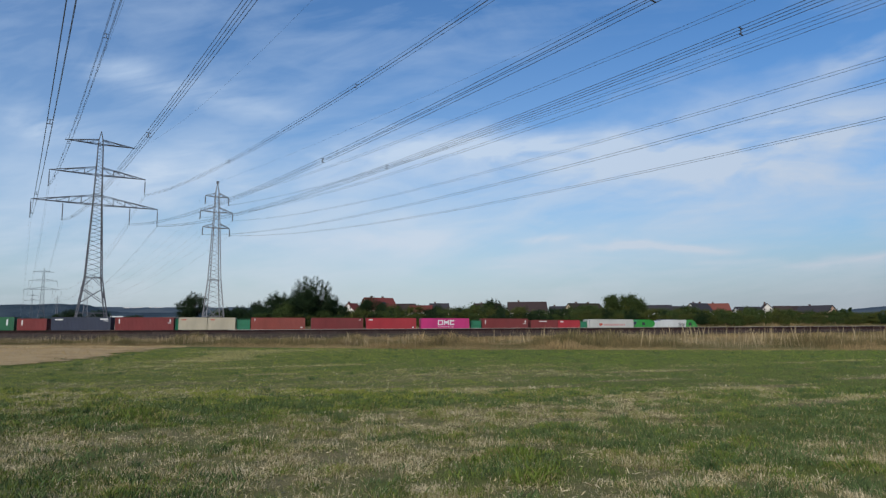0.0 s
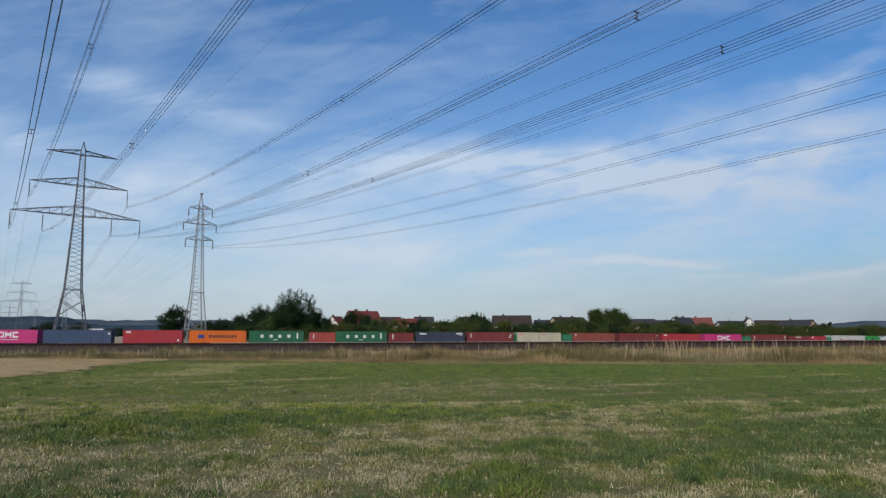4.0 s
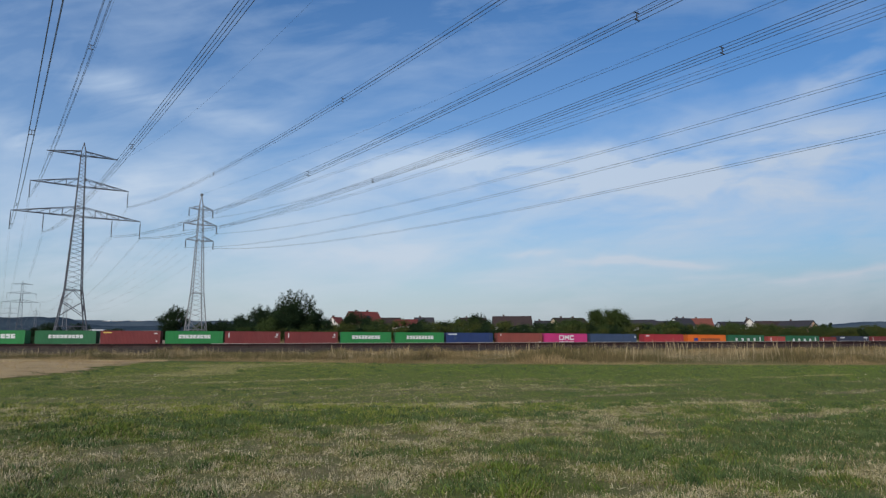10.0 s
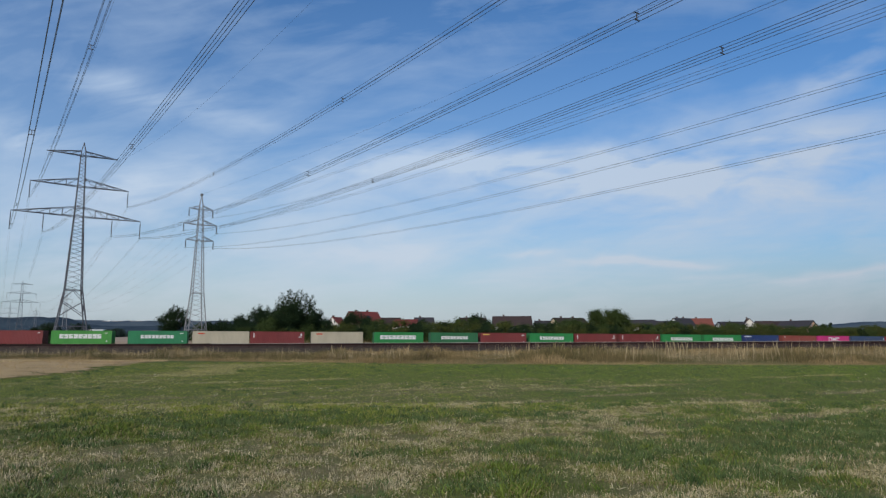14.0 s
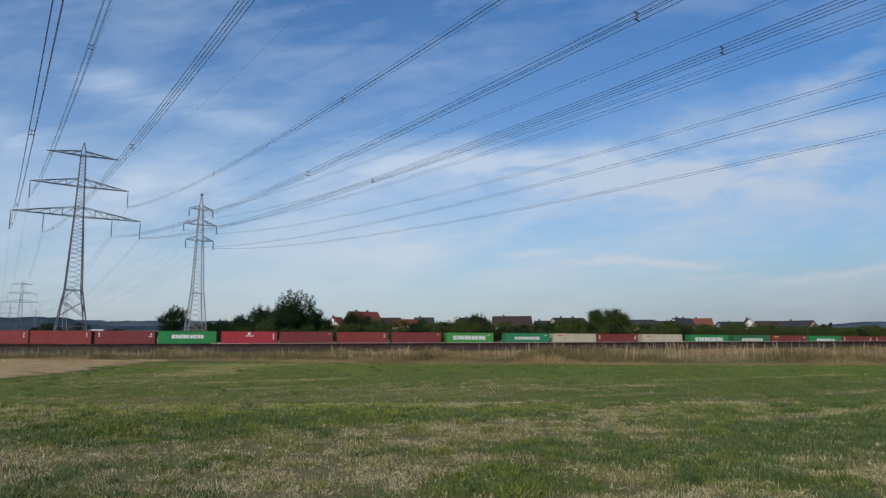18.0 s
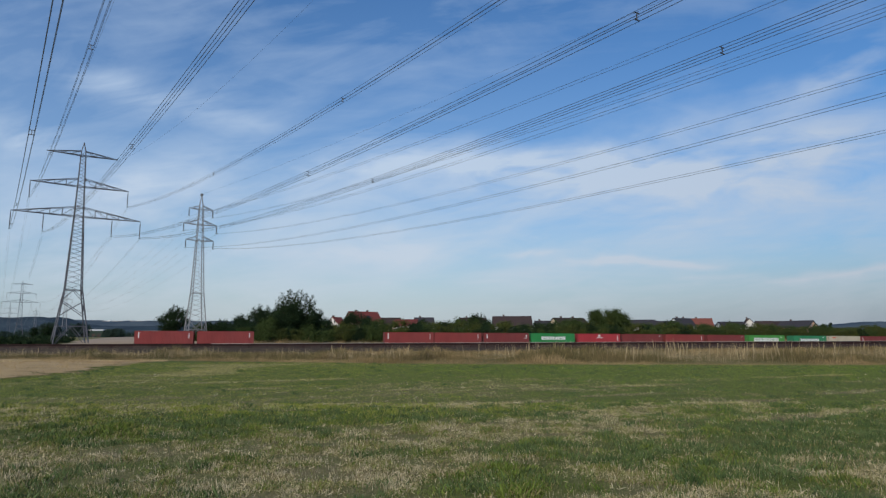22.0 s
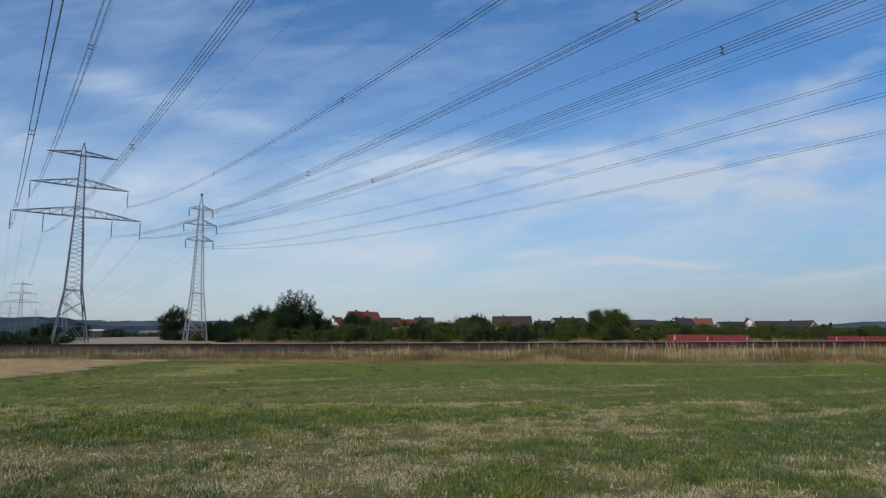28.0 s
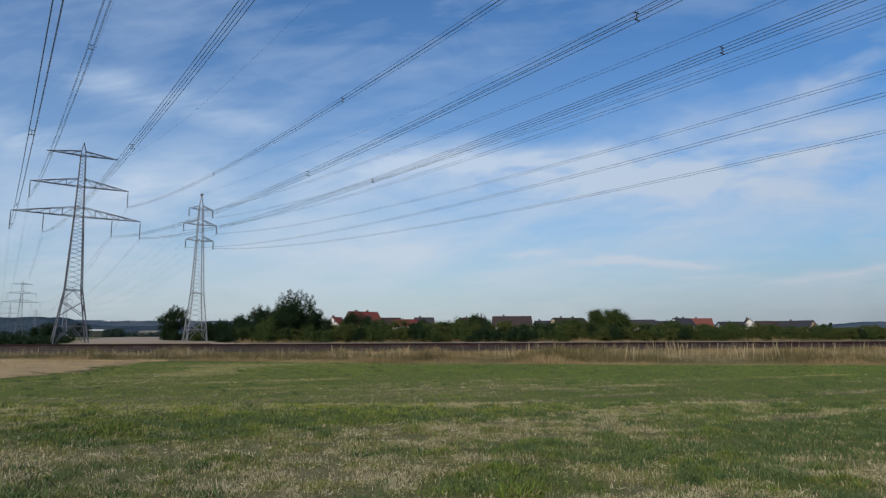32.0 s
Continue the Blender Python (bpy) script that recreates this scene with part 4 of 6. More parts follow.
# ---------------------------------------------------------------- village
def house(name, w, d, wall_h, roof_h, wall_mat, roof_mat, label, x, y, turn, chimneys=1, dormer=False, base=None):
    """A gabled house: ridge along x, w long and d deep."""
    h = tagged(new(name), label, "house", group="village houses")
    bm = box(bmesh.new(), -w / 2, w / 2, -d / 2, d / 2, -1.0, wall_h)
    for sx in (-1, 1):
        vs = [bm.verts.new(p) for p in ((sx * (w / 2 - 0.02), -d / 2, wall_h), (sx * (w / 2 - 0.02), d / 2, wall_h), (sx * (w / 2 - 0.02), 0, wall_h + roof_h - 0.1))]
        bm.faces.new(vs)
    part("wall", bm, wall_mat, h)
    bm = bmesh.new()
    o, th = 0.5, 0.22
    for sy in (-1, 1):
        e, r = Vector((0, sy * (d / 2 + o), wall_h - o * roof_h / (d / 2))), Vector((0, 0, wall_h + roof_h))
        vs = []
        for dz in (0, th):
            for sx, p in ((-1, e), (1, e), (1, r), (-1, r)):
                vs.append(bm.verts.new((sx * (w / 2 + 0.45), p.y, p.z + dz)))
        for f in ((0, 1, 2, 3), (4, 7, 6, 5), (0, 4, 5, 1), (1, 5, 6, 2), (2, 6, 7, 3), (3, 7, 4, 0)):
            bm.faces.new([vs[i] for i in f])
    roof = part("roof", bm, roof_mat, h)
    for i in range(chimneys):
        cx = -w * 0.22 + i * w * 0.4
        part("chimney", boxes((cx - 0.35, cx + 0.35, -0.3 + 0.8, 0.4 + 0.8, wall_h + roof_h - 1.6, wall_h + roof_h + 0.9),
                              (cx - 0.42, cx + 0.42, -0.37 + 0.8, 0.47 + 0.8, wall_h + roof_h + 0.75, wall_h + roof_h + 0.9)), CHIMNEY, roof)
    if dormer:
        part("skylight", box(bmesh.new(), -0.9, 0.9, -0.04, 0.04, -0.7, 0.7, Matrix.Translation((w * 0.1, -d / 4, wall_h + roof_h / 2 + 0.27)) @
                             Matrix.Rotation(math.atan2(roof_h, d / 2) - math.pi / 2, 4, "X")), GLASS_DARK, roof)
    for sy in (-1, 1):
        n = max(2, int(w // 3))
        for i in range(n):
            for zf in (0.9, 3.6):
                if zf + 1.4 > wall_h:
                    continue
                cx = -w / 2 + w * (i + 0.5) / n
                win = part("window", boxes((cx - 0.62, cx + 0.62, sy * d / 2 - 0.05, sy * d / 2 + 0.05, zf, zf + 1.35)), PLASTER_WHITE, h)
                part("pane", boxes((cx - 0.52, cx + 0.52, sy * d / 2 - 0.07, sy * d / 2 + 0.07, zf + 0.1, zf + 1.25)), GLASS_DARK, win)
    for sx in (-1, 1):
        for cy, zf in ((-d / 5, wall_h + 0.35), (d / 5, wall_h + 0.35), (-d / 4, 0.9), (d / 4, 0.9)):
            win = part("window", boxes((sx * w / 2 - 0.05, sx * w / 2 + 0.05, cy - 0.5, cy + 0.5, zf, zf + 1.25)), PLASTER_WHITE, h)
            part("pane", boxes((sx * w / 2 - 0.07, sx * w / 2 + 0.07, cy - 0.4, cy + 0.4, zf + 0.1, zf + 1.15)), GLASS_DARK, win)
    h.matrix_basis = pose(x, y, base if base is not None else float(ground_z(x, y)), 0, 0, turn)
    return h


def village():
    H = house
    H("house", 14.2, 10, 6.2, 5.0, PLASTER_CREAM, TILE_RED, "large cream house with a steep red tiled roof", -36.2, 290, 36, 2, True)
    H("house", 6.0, 6.0, 5.8, 2.9, PLASTER_WHITE, TILE_RED, "small white gabled house with a red roof", -47.6, 287, 62, 1)
    H("house", 9, 8, 5.2, 3.6, PLASTER_CREAM, TILE_BROWN, "house with a brown tiled roof", -25.0, 305, 8, 0)
    H("house", 9.5, 8, 5.0, 2.6, PLASTER_WHITE, TILE_RED, "low house with a red tiled roof", -16.5, 285, 0, 0)
    H("house", 8.0, 8, 5.4, 3.1, PLASTER_CREAM, TILE_GREY, "house with a dark grey roof", -8.6, 288, 6, 1)
    H("house", 17, 10, 4.8, 4.4, PLASTER_WHITE, TILE_BROWN, "long house with a brown tiled roof", 31.5, 295, 0, 1)
    H("house", 12, 9, 4.4, 4.2, PLASTER_WHITE, TILE_BROWN, "house with a brown tiled roof", 13.5, 298, 5, 1)
    H("house", 7, 7, 4.8, 2.4, PLASTER_WHITE, TILE_GREY, "white house with a dark roof", 46.5, 300, 0, 1)
    H("house", 17, 9.5, 4.6, 3.9, PLASTER_CREAM, TILE_BROWN, "long cream house with a dark brown roof and two chimneys", 58.5, 300, 26, 2)
    H("house", 13, 9, 4.6, 3.3, PLASTER_WHITE, TILE_GREY, "house with a dark grey roof", 97, 315, 0, 0)
    H("house", 12, 9, 4.2, 3.2, PLASTER_WHITE, TILE_GREY, "house with a dark grey roof", 111, 322, 0, 0)
    H("house", 12.5, 9, 5.0, 4.0, PLASTER_WHITE, TILE_GREY, "white gabled house with a dark grey roof", 122.5, 330, 32, 2)
    H("house", 10, 9, 5.0, 3.9, PLASTER_WHITE, TILE_ORANGE, "house with an orange tiled roof", 133.5, 333, -10, 1)
    H("house", 12, 9, 4.6, 2.6, PLASTER_WHITE, TILE_GREY, "house with a dark grey roof", 149.5, 335, 0, 0)
    H("house", 9, 7, 4.9, 4.0, PLASTER_WHITE, TILE_BROWN, "white gabled house with a brown roof", 161.2, 340, 74, 1)
    H("house", 8, 7, 4.6, 3.0, PLASTER_WHITE, TILE_BROWN, "house with a brown roof", 168.5, 338, -5, 0)
    H("house", 16, 9, 4.4, 3.2, PLASTER_PINK, TILE_GREY, "apricot house with a dark grey roof", 181.5, 330, -58, 1)
    H("house", 7, 7, 4.6, 3.0, PLASTER_WHITE, TILE_BROWN, "small white house with a brown roof", 177.5, 346, -40, 0)


village()


# ---------------------------------------------------------------- distance
def ridge(name, dist, x0, x1, heights, mat, label, step=10.0, rough=6.0, depth=300, seed=2):
    """A long hill: heights as (x, z) along it, with an uneven wooded top."""
    xs = np.arange(x0, x1 + step, step)
    hx, hz = zip(*heights)
    top = np.interp(xs, hx, hz) + rough * (fbm(xs * 0.02 + seed, xs * 0 + seed, 5) - 0.5) * 2
    rows = []
    for k, f in ((0, 0.0), (0.3, 0.55), (0.65, 0.9), (1.0, 1.0), (2.2, 0.0)):
        rows.append(np.c_[xs, np.full_like(xs, dist + depth * k), -2 + (top + 2) * f])
    V = np.concatenate(rows)
    n = len(xs)
    i = (np.arange(4)[:, None] * n + np.arange(n - 1)[None, :]).ravel()
    F = np.c_[i, i + 1, i + n + 1, i + n]
    return tagged(new(name, mesh_np(name, V, F, mat, True)), label, "hill", kind="structure")


def distance():
    # the ridges' blue-grey is haze painted into their colour
    ridge("backdrop_hill", 2600, -4200, 500, [(-4200, 105), (-2300, 98), (-1750, 96), (-1520, 88), (-1300, 88), (-900, 84), (-500, 80), (500, 60)], HILL_HAZED,
          "far wooded hill range, blue-grey with painted haze", 20, 5, 400, 4)
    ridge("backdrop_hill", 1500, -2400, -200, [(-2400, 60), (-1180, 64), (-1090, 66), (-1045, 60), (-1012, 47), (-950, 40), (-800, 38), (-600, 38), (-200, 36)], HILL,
          "wooded hill, blue-grey with painted haze", 10, 4, 300, 9)
    ridge("backdrop_hill", 2600, 900, 4200, [(900, 30), (1640, 48), (1820, 60), (1960, 72), (4200, 70)], HILL_HAZED, "wooded hill behind the village", 20, 5, 400, 6)
    ridge("backdrop_hill", 2900, -900, 1600, [(-900, 62), (0, 60), (900, 60), (1600, 66)], HILL_HAZED, "low far hills", 20, 4, 300, 12)
    # scattered woods between the grain field and the hills
    rng = np.random.default_rng(11)
    C, Rr = [], []
    for x0, x1, y, h, n in ((-300, -206, 330, 2.8, 110), (-190, -188, 308, 7.5, 18), (-195, -192, 340, 8.0, 20), (-251, -241, 482, 7.6, 40), (-152, -146, 330, 2.0, 12), (-460, -120, 640, 3.2, 240), (-640, -470, 800, 13, 110),
                            (-800, -240, 1000, 13, 220)):
        for _ in range(n):
            r = h * rng.uniform(0.28, 0.55)
            x, yy = rng.uniform(x0, x1), y + rng.uniform(-1, 1) * (20 if x1 - x0 > 20 else 3)
            C.append((x, yy, float(ground_z(x, yy)) + h * rng.uniform(0.1, 0.6)))
            Rr.append(r)
    near = np.array([c[1] < 530 for c in C])
    V, F = leaf_cloud(rng, np.array(C)[near], np.array(Rr)[near], 70000, 0.42)
    tagged(new("field_woods", mesh_np("field_woods", V, F, FAR_WOOD)), "dark trees and woods behind the grain field", "woods", kind="stuff")
    V, F = leaf_cloud(rng, np.array(C)[~near], np.array(Rr)[~near], 60000, 0.8)
    tagged(new("far_woods", mesh_np("far_woods", V, F, FAR_WOOD)), "dark green woods beyond the grain field", "woods", kind="stuff")
    # scrub along the western edge of the grain field
    C, Rr = [], []
    for y in np.arange(174, 214, 0.16):
        x = float(np.interp(y, FIELD_Y, FIELD_X)) - abs(rng.normal(0, 14)) - 1.5
        h = 2.1 * rng.uniform(0.6, 1.2)
        C.append((x, y, float(ground_z(x, y)) + h * rng.uniform(0.1, 0.6)))
        Rr.append(h * rng.uniform(0.3, 0.55))
    V, F = leaf_cloud(rng, C, Rr, 60000, 0.22)
    tagged(new("field_edge_scrub", mesh_np("field_edge_scrub", V, F, LEAF_DARK)), "low dark scrub along the edge of the grain field", "scrub", kind="stuff")
    bm = bmesh.new()
    for _ in range(70):
        x = rng.uniform(-1620, -1370)
        k = rng.uniform(0.86, 1.0)
        z = -2 + 89 * (0.55 + (k - 0.3) / 0.35 * 0.35 if k < 0.65 else 0.9 + (k - 0.65) * 0.28)
        box(bm, x - rng.uniform(3, 8), x + rng.uniform(3, 8), 2600 + 400 * k - 12, 2600 + 400 * k + 6, z - 14, z + rng.uniform(-2, 4))
    tagged(part("far_town", bm, PLASTER_WHITE, None), "pale houses of a far town on a hillside", "town", kind="stuff")
    # a pale field on the near hill's slope
    xs, ys = np.meshgrid(np.linspace(-752, -708, 9), np.linspace(1536, 1588, 7))
    V = np.c_[(xs + 0.35 * (ys - 1560)).ravel(), ys.ravel(), (-2 + 44 * 0.55 * (ys - 1500) / 90 + 1.5).ravel()]
    i = (np.arange(6)[:, None] * 9 + np.arange(8)[None, :]).ravel()
    tagged(new("hill_field", mesh_np("hill_field", V, np.c_[i, i + 1, i + 10, i + 9], HILL_FIELD, True)), "pale harvested field on a far hillside", "field", kind="structure")
    b = tagged(new("warehouse"), "long white flat-roofed warehouse before the wooded hill", "warehouse")
    part("wall", boxes((-9, 9, -10, 10, -1, 7.0)), FAR_WOOD, b)
    part("roof", boxes((-9.4, 9.4, -10.4, 10.4, 7.0, 8.4)), SHED_WHITE, b)
    for i in range(3):
        part("door", boxes((-7.5 + i * 5.5, -4.0 + i * 5.5, -10.1, -9.95, 0, 4)), IRON, b)
    b.matrix_basis = pose(-370.5, 690, float(ground_z(-370.5, 690)) + 1.2, 0, 0, 8)


distance()


# ---------------------------------------------------------------- grass
def blades(name, x, y, h, w, lean, mat, label, category, rng, curl=0.0):
    """Single blades of grass, each a bent strip of two triangles."""
    n = len(x)
    z = ground_z(x, y)
    a = rng.uniform(0, 2 * np.pi, n)
    ux, uy = np.cos(a), np.sin(a)
    b = rng.uniform(0, 2 * np.pi, n)
    lx, ly = np.cos(b) * lean * h, np.sin(b) * lean * h
    up = h * np.sqrt(np.clip(1 - lean ** 2, 0.01, 1))
    p0 = np.c_[x - ux * w, y - uy * w, z - 0.01]
    p1 = np.c_[x + ux * w, y + uy * w, z - 0.01]
    p2 = np.c_[x + lx * 0.45 + ux * w * 0.7, y + ly * 0.45 + uy * w * 0.7, z + up * 0.62]
    p3 = np.c_[x + lx, y + ly, z + up]
    V = np.stack([p0, p1, p2, p3], 1).reshape(-1, 3)
    i = np.arange(n) * 4
    F = np.r_[np.c_[i, i + 1, i + 2], np.c_[i, i + 2, i + 3]]
    return tagged(new(name, mesh_np(name, V, F, mat)), label, category, kind="stuff")


def wedge(rng, n, d0, d1, power=1.0):
    """Points on the meadow before the camera, denser towards it."""
    t = rng.uniform(0, 1, n) ** power
    d = d0 + (d1 - d0) * t
    s = rng.uniform(-0.80, 0.80, n)
    return s * d, d


def meadow():
    rng = np.random.default_rng(21)
    xa, ya = wedge(rng, 600000, 5.2, 16.3, 1.2)
    xb, yb = wedge(rng, 330000, 16, 45, 0.9)
    x, y = np.r_[xa, xb], np.r_[ya, yb]
    ok = (y < edge_y(x) + 1) & ~((x < -17.8 - 0.2 * np.maximum(0, y - 27) - 1.6 * np.maximum(0, 27 - y) - np.abs(rng.normal(0, 0.9, len(x)))) & (y > 22))
    x, y = x[ok], y[ok]
    dry = dryness(x, y)
    # bare gaps between the clumps
    gap = fbm(x * 2.1 + 7, y * 2.1 + 3, 3)
    ok = rng.uniform(0, 1, len(x)) < np.clip((gap - 0.34) * 5.5 + smooth01((y - 10) / 8), 0.10, 1)
    x, y, dry = x[ok], y[ok], dry[ok]
    g = rng.uniform(0, 1, len(x)) > np.clip((0.62 + 0.25 * smooth01((y - 18) / 8)) * smooth01((dry + 0.22 - 0.27 * smooth01((y - 12) / 7)) / (1.2 - 0.2 * smooth01((y - 12) / 7))), 0.02 + 0.15 * smooth01((18 - y) / 9), 0.60 + 0.28 * smooth01((y - 18) / 8))
    far = np.clip(y / 7, 1, 5)
    fine = fbm(x * 2.6, y * 2.6, 3)
    tuft = np.clip(0.5 * fine + 0.5 * fbm(x * 0.5 + 8, y * 0.6, 3) + 1.3 * (fine - 0.5), 0, 1.2)
    fresh = rng.uniform(0, 1, len(x)) < smooth01((y - 10) / 16) * (1.0 - 0.5 * smooth01((x - 3) / 12) * (1 - smooth01((y - 22) / 8)))
    deep = rng.uniform(0, 1, len(x)) < np.clip(3.5 * (fbm(x * 0.7 + 21, y * 0.8 + 2, 3) - 0.52) + 0.5 * (0.12 - dry) + 0.75 * smooth01((x - 0.5) / 4.0) - 0.55 * smooth01((y - 10) / 8) - 0.25 * smooth01((1 - x) / 4), 0, 0.50 + 0.25 * smooth01((x - 0.5) / 3))
    olive = ~fresh & (rng.uniform(0, 1, len(x)) < 0.75 * smooth01((y - 12) / 6) * smooth01((5 - x) / 8))
    fresh &= rng.uniform(0, 1, len(x)) < 0.45 + 0.55 * smooth01((x + 8) / 10)
    olive |= ~fresh & (rng.uniform(0, 1, len(x)) < smooth01((y - 10) / 11) * smooth01((4 - x) / 6))
    deep &= ~olive
    # dead olive-brown leaves among the living and the dry ones
    brown = ~fresh & ~olive & (rng.uniform(0, 1, len(x)) < 0.14 + 0.24 * smooth01((dry - 0.05) / 0.6))
    for m, mat, nm, lab in ((brown, THATCH, "dead_grass", "olive-brown dead grass among the green"), (g & olive, GRASS_OLIVE, "olive_meadow_grass", "short olive-green meadow grass"), (g & ~fresh & ~deep & ~olive & ~brown, GRASS, "meadow_grass", "short green meadow grass"), (g & fresh, GRASS_FRESH, "fresh_meadow_grass", "fresh yellow-green meadow grass towards the railway"),
                            (g & deep & ~fresh & ~brown, GRASS_DEEP, "deep_green_grass", "lush deep green grass in the mown meadow")):
        n = int(m.sum())
        h = (0.020 + 0.095 * tuft[m] ** 2.0 * (1 - 0.6 * smooth01((y[m] - 11) / 9))) * rng.uniform(0.6, 1.35, n) * (1 - 0.5 * dry[m])
        off = smooth01((y[m] - 13) / 8)
        blades(nm, x[m], y[m], h * (1 - 0.35 * off), 0.0019 * far[m] * (1 + 0.5 * off) * rng.uniform(0.7, 1.3, n), rng.uniform(0.1, 0.8, n) * (1 - 0.4 * off) + 0.52 * off, mat, lab, "grass", rng)
    # tufts that stand higher than the mown rest, the more the lusher the spot
    gx, gy, lush = x[g], y[g], np.clip(0.55 - dry[g], 0.04, 1) * (1 - 0.85 * smooth01((y[g] - 10) / 8))
    c = rng.choice(len(gx), 1500, p=lush / lush.sum())
    k = 46
    r = rng.uniform(0.04, 0.16, 1500)
    tx = (gx[c][:, None] + rng.normal(0, 1, (1500, k)) * r[:, None] * 1.3).ravel()
    ty = (gy[c][:, None] + rng.normal(0, 1, (1500, k)) * r[:, None]).ravel()
    th = (rng.uniform(0.05, 0.13, 1500)[:, None] * rng.uniform(0.5, 1.2, (1500, k))).ravel()
    blades("grass_tufts", tx, ty, th, 0.0022 * np.clip(ty / 7, 1, 4) * rng.uniform(0.7, 1.3, len(tx)), rng.uniform(0.1, 0.7, len(tx)), GRASS_DEEP,
           "tufts of longer green grass in the meadow", "grass", rng)
    d = ~g & ~brown
    dx, dy = x[d], y[d]
    lean = np.where(rng.uniform(0, 1, d.sum()) < 0.4, rng.uniform(0.85, 0.985, d.sum()), rng.uniform(0.1, 0.6, d.sum()))
    h = np.where(lean > 0.8, rng.uniform(0.02, 0.075, d.sum()), rng.uniform(0.018, 0.050, d.sum()))
    w = (0.0009 + 0.0015 * smooth01((dy - 14) / 8)) * far[d] * rng.uniform(0.7, 1.3, d.sum())
    yellow = rng.uniform(0, 1, d.sum()) < 0.9 * smooth01((dy - 11) / 9)
    for m, mat, nm, lab in ((~yellow, STRAW, "dry_cut_grass", "dried cut straw-coloured grass and stubble"), (yellow, STRAW_YELLOW, "yellowed_grass", "yellowed dry grass in the mown meadow")):
        blades(nm, dx[m], dy[m], h[m], w[m], lean[m], mat, lab, "grass", rng)
    # bleached stalks that catch the light, upright in bunches and some lying
    c = rng.choice(int(d.sum()), 7500, p=1 / dy ** 1.5 / (1 / dy ** 1.5).sum())
    k = 6
    sx = (dx[c][:, None] + rng.normal(0, 0.05, (7500, k))).ravel()
    sy = (dy[c][:, None] + rng.normal(0, 0.05, (7500, k))).ravel()
    n = len(sx)
    lying = rng.uniform(0, 1, n) < 0.05
    lean = np.where(lying, rng.uniform(0.95, 0.99, n), rng.uniform(0.0, 0.4, n))
    h = np.where(lying, rng.uniform(0.04, 0.12, n), rng.uniform(0.025, 0.080, n))
    blades("bleached_stalks", sx, sy, h, 0.0014 * np.clip(sy / 8, 1, 3) * rng.uniform(0.6, 1.3, n), lean, STALK, "bleached upright stalks left after mowing", "grass", rng)


meadow()


def stubble():
    rng = np.random.default_rng(8)
    n = 34000
    row = rng.integers(0, 190, n)
    along = rng.uniform(-62, -16, n)
    x, y = along, 24 + row * 0.15 + 0.03 * along + rng.normal(0, 0.02, n)
    ok = (x < -18.0 - 0.2 * np.maximum(0, y - 27) - 1.6 * np.maximum(0, 27 - y)) & (y < edge_y(x) - 0.3)
    x, y = x[ok], y[ok]
    k = len(x)
    blades("stubble_stalks", x, y, rng.uniform(0.05, 0.15, k) * (0.5 + fbm(x * 0.3, y * 0.6, 3)), 0.010 * rng.uniform(0.6, 1.4, k), rng.uniform(0.4, 0.97, k), STUBBLE, "rows of cut straw stubble stalks", "stubble", rng)
    # loose straw raked up along the field's far edge
    n = 9000
    x = rng.uniform(-46, -20.5, n)
    y = np.minimum(48.3 + 0.02 * x, edge_y(x) - 0.9) + rng.normal(0, 0.35, n)
    h = rng.uniform(0.05, 0.24, n) * (0.35 + 1.2 * fbm(x * 0.9, x * 0 + 5, 3))
    blades("straw_swath", x, y, h, 0.012 * rng.uniform(0.6, 1.4, n), rng.uniform(0.3, 0.95, n), STRAWPALE, "swath of loose pale straw along the stubble field's edge", "straw", rng)


stubble()


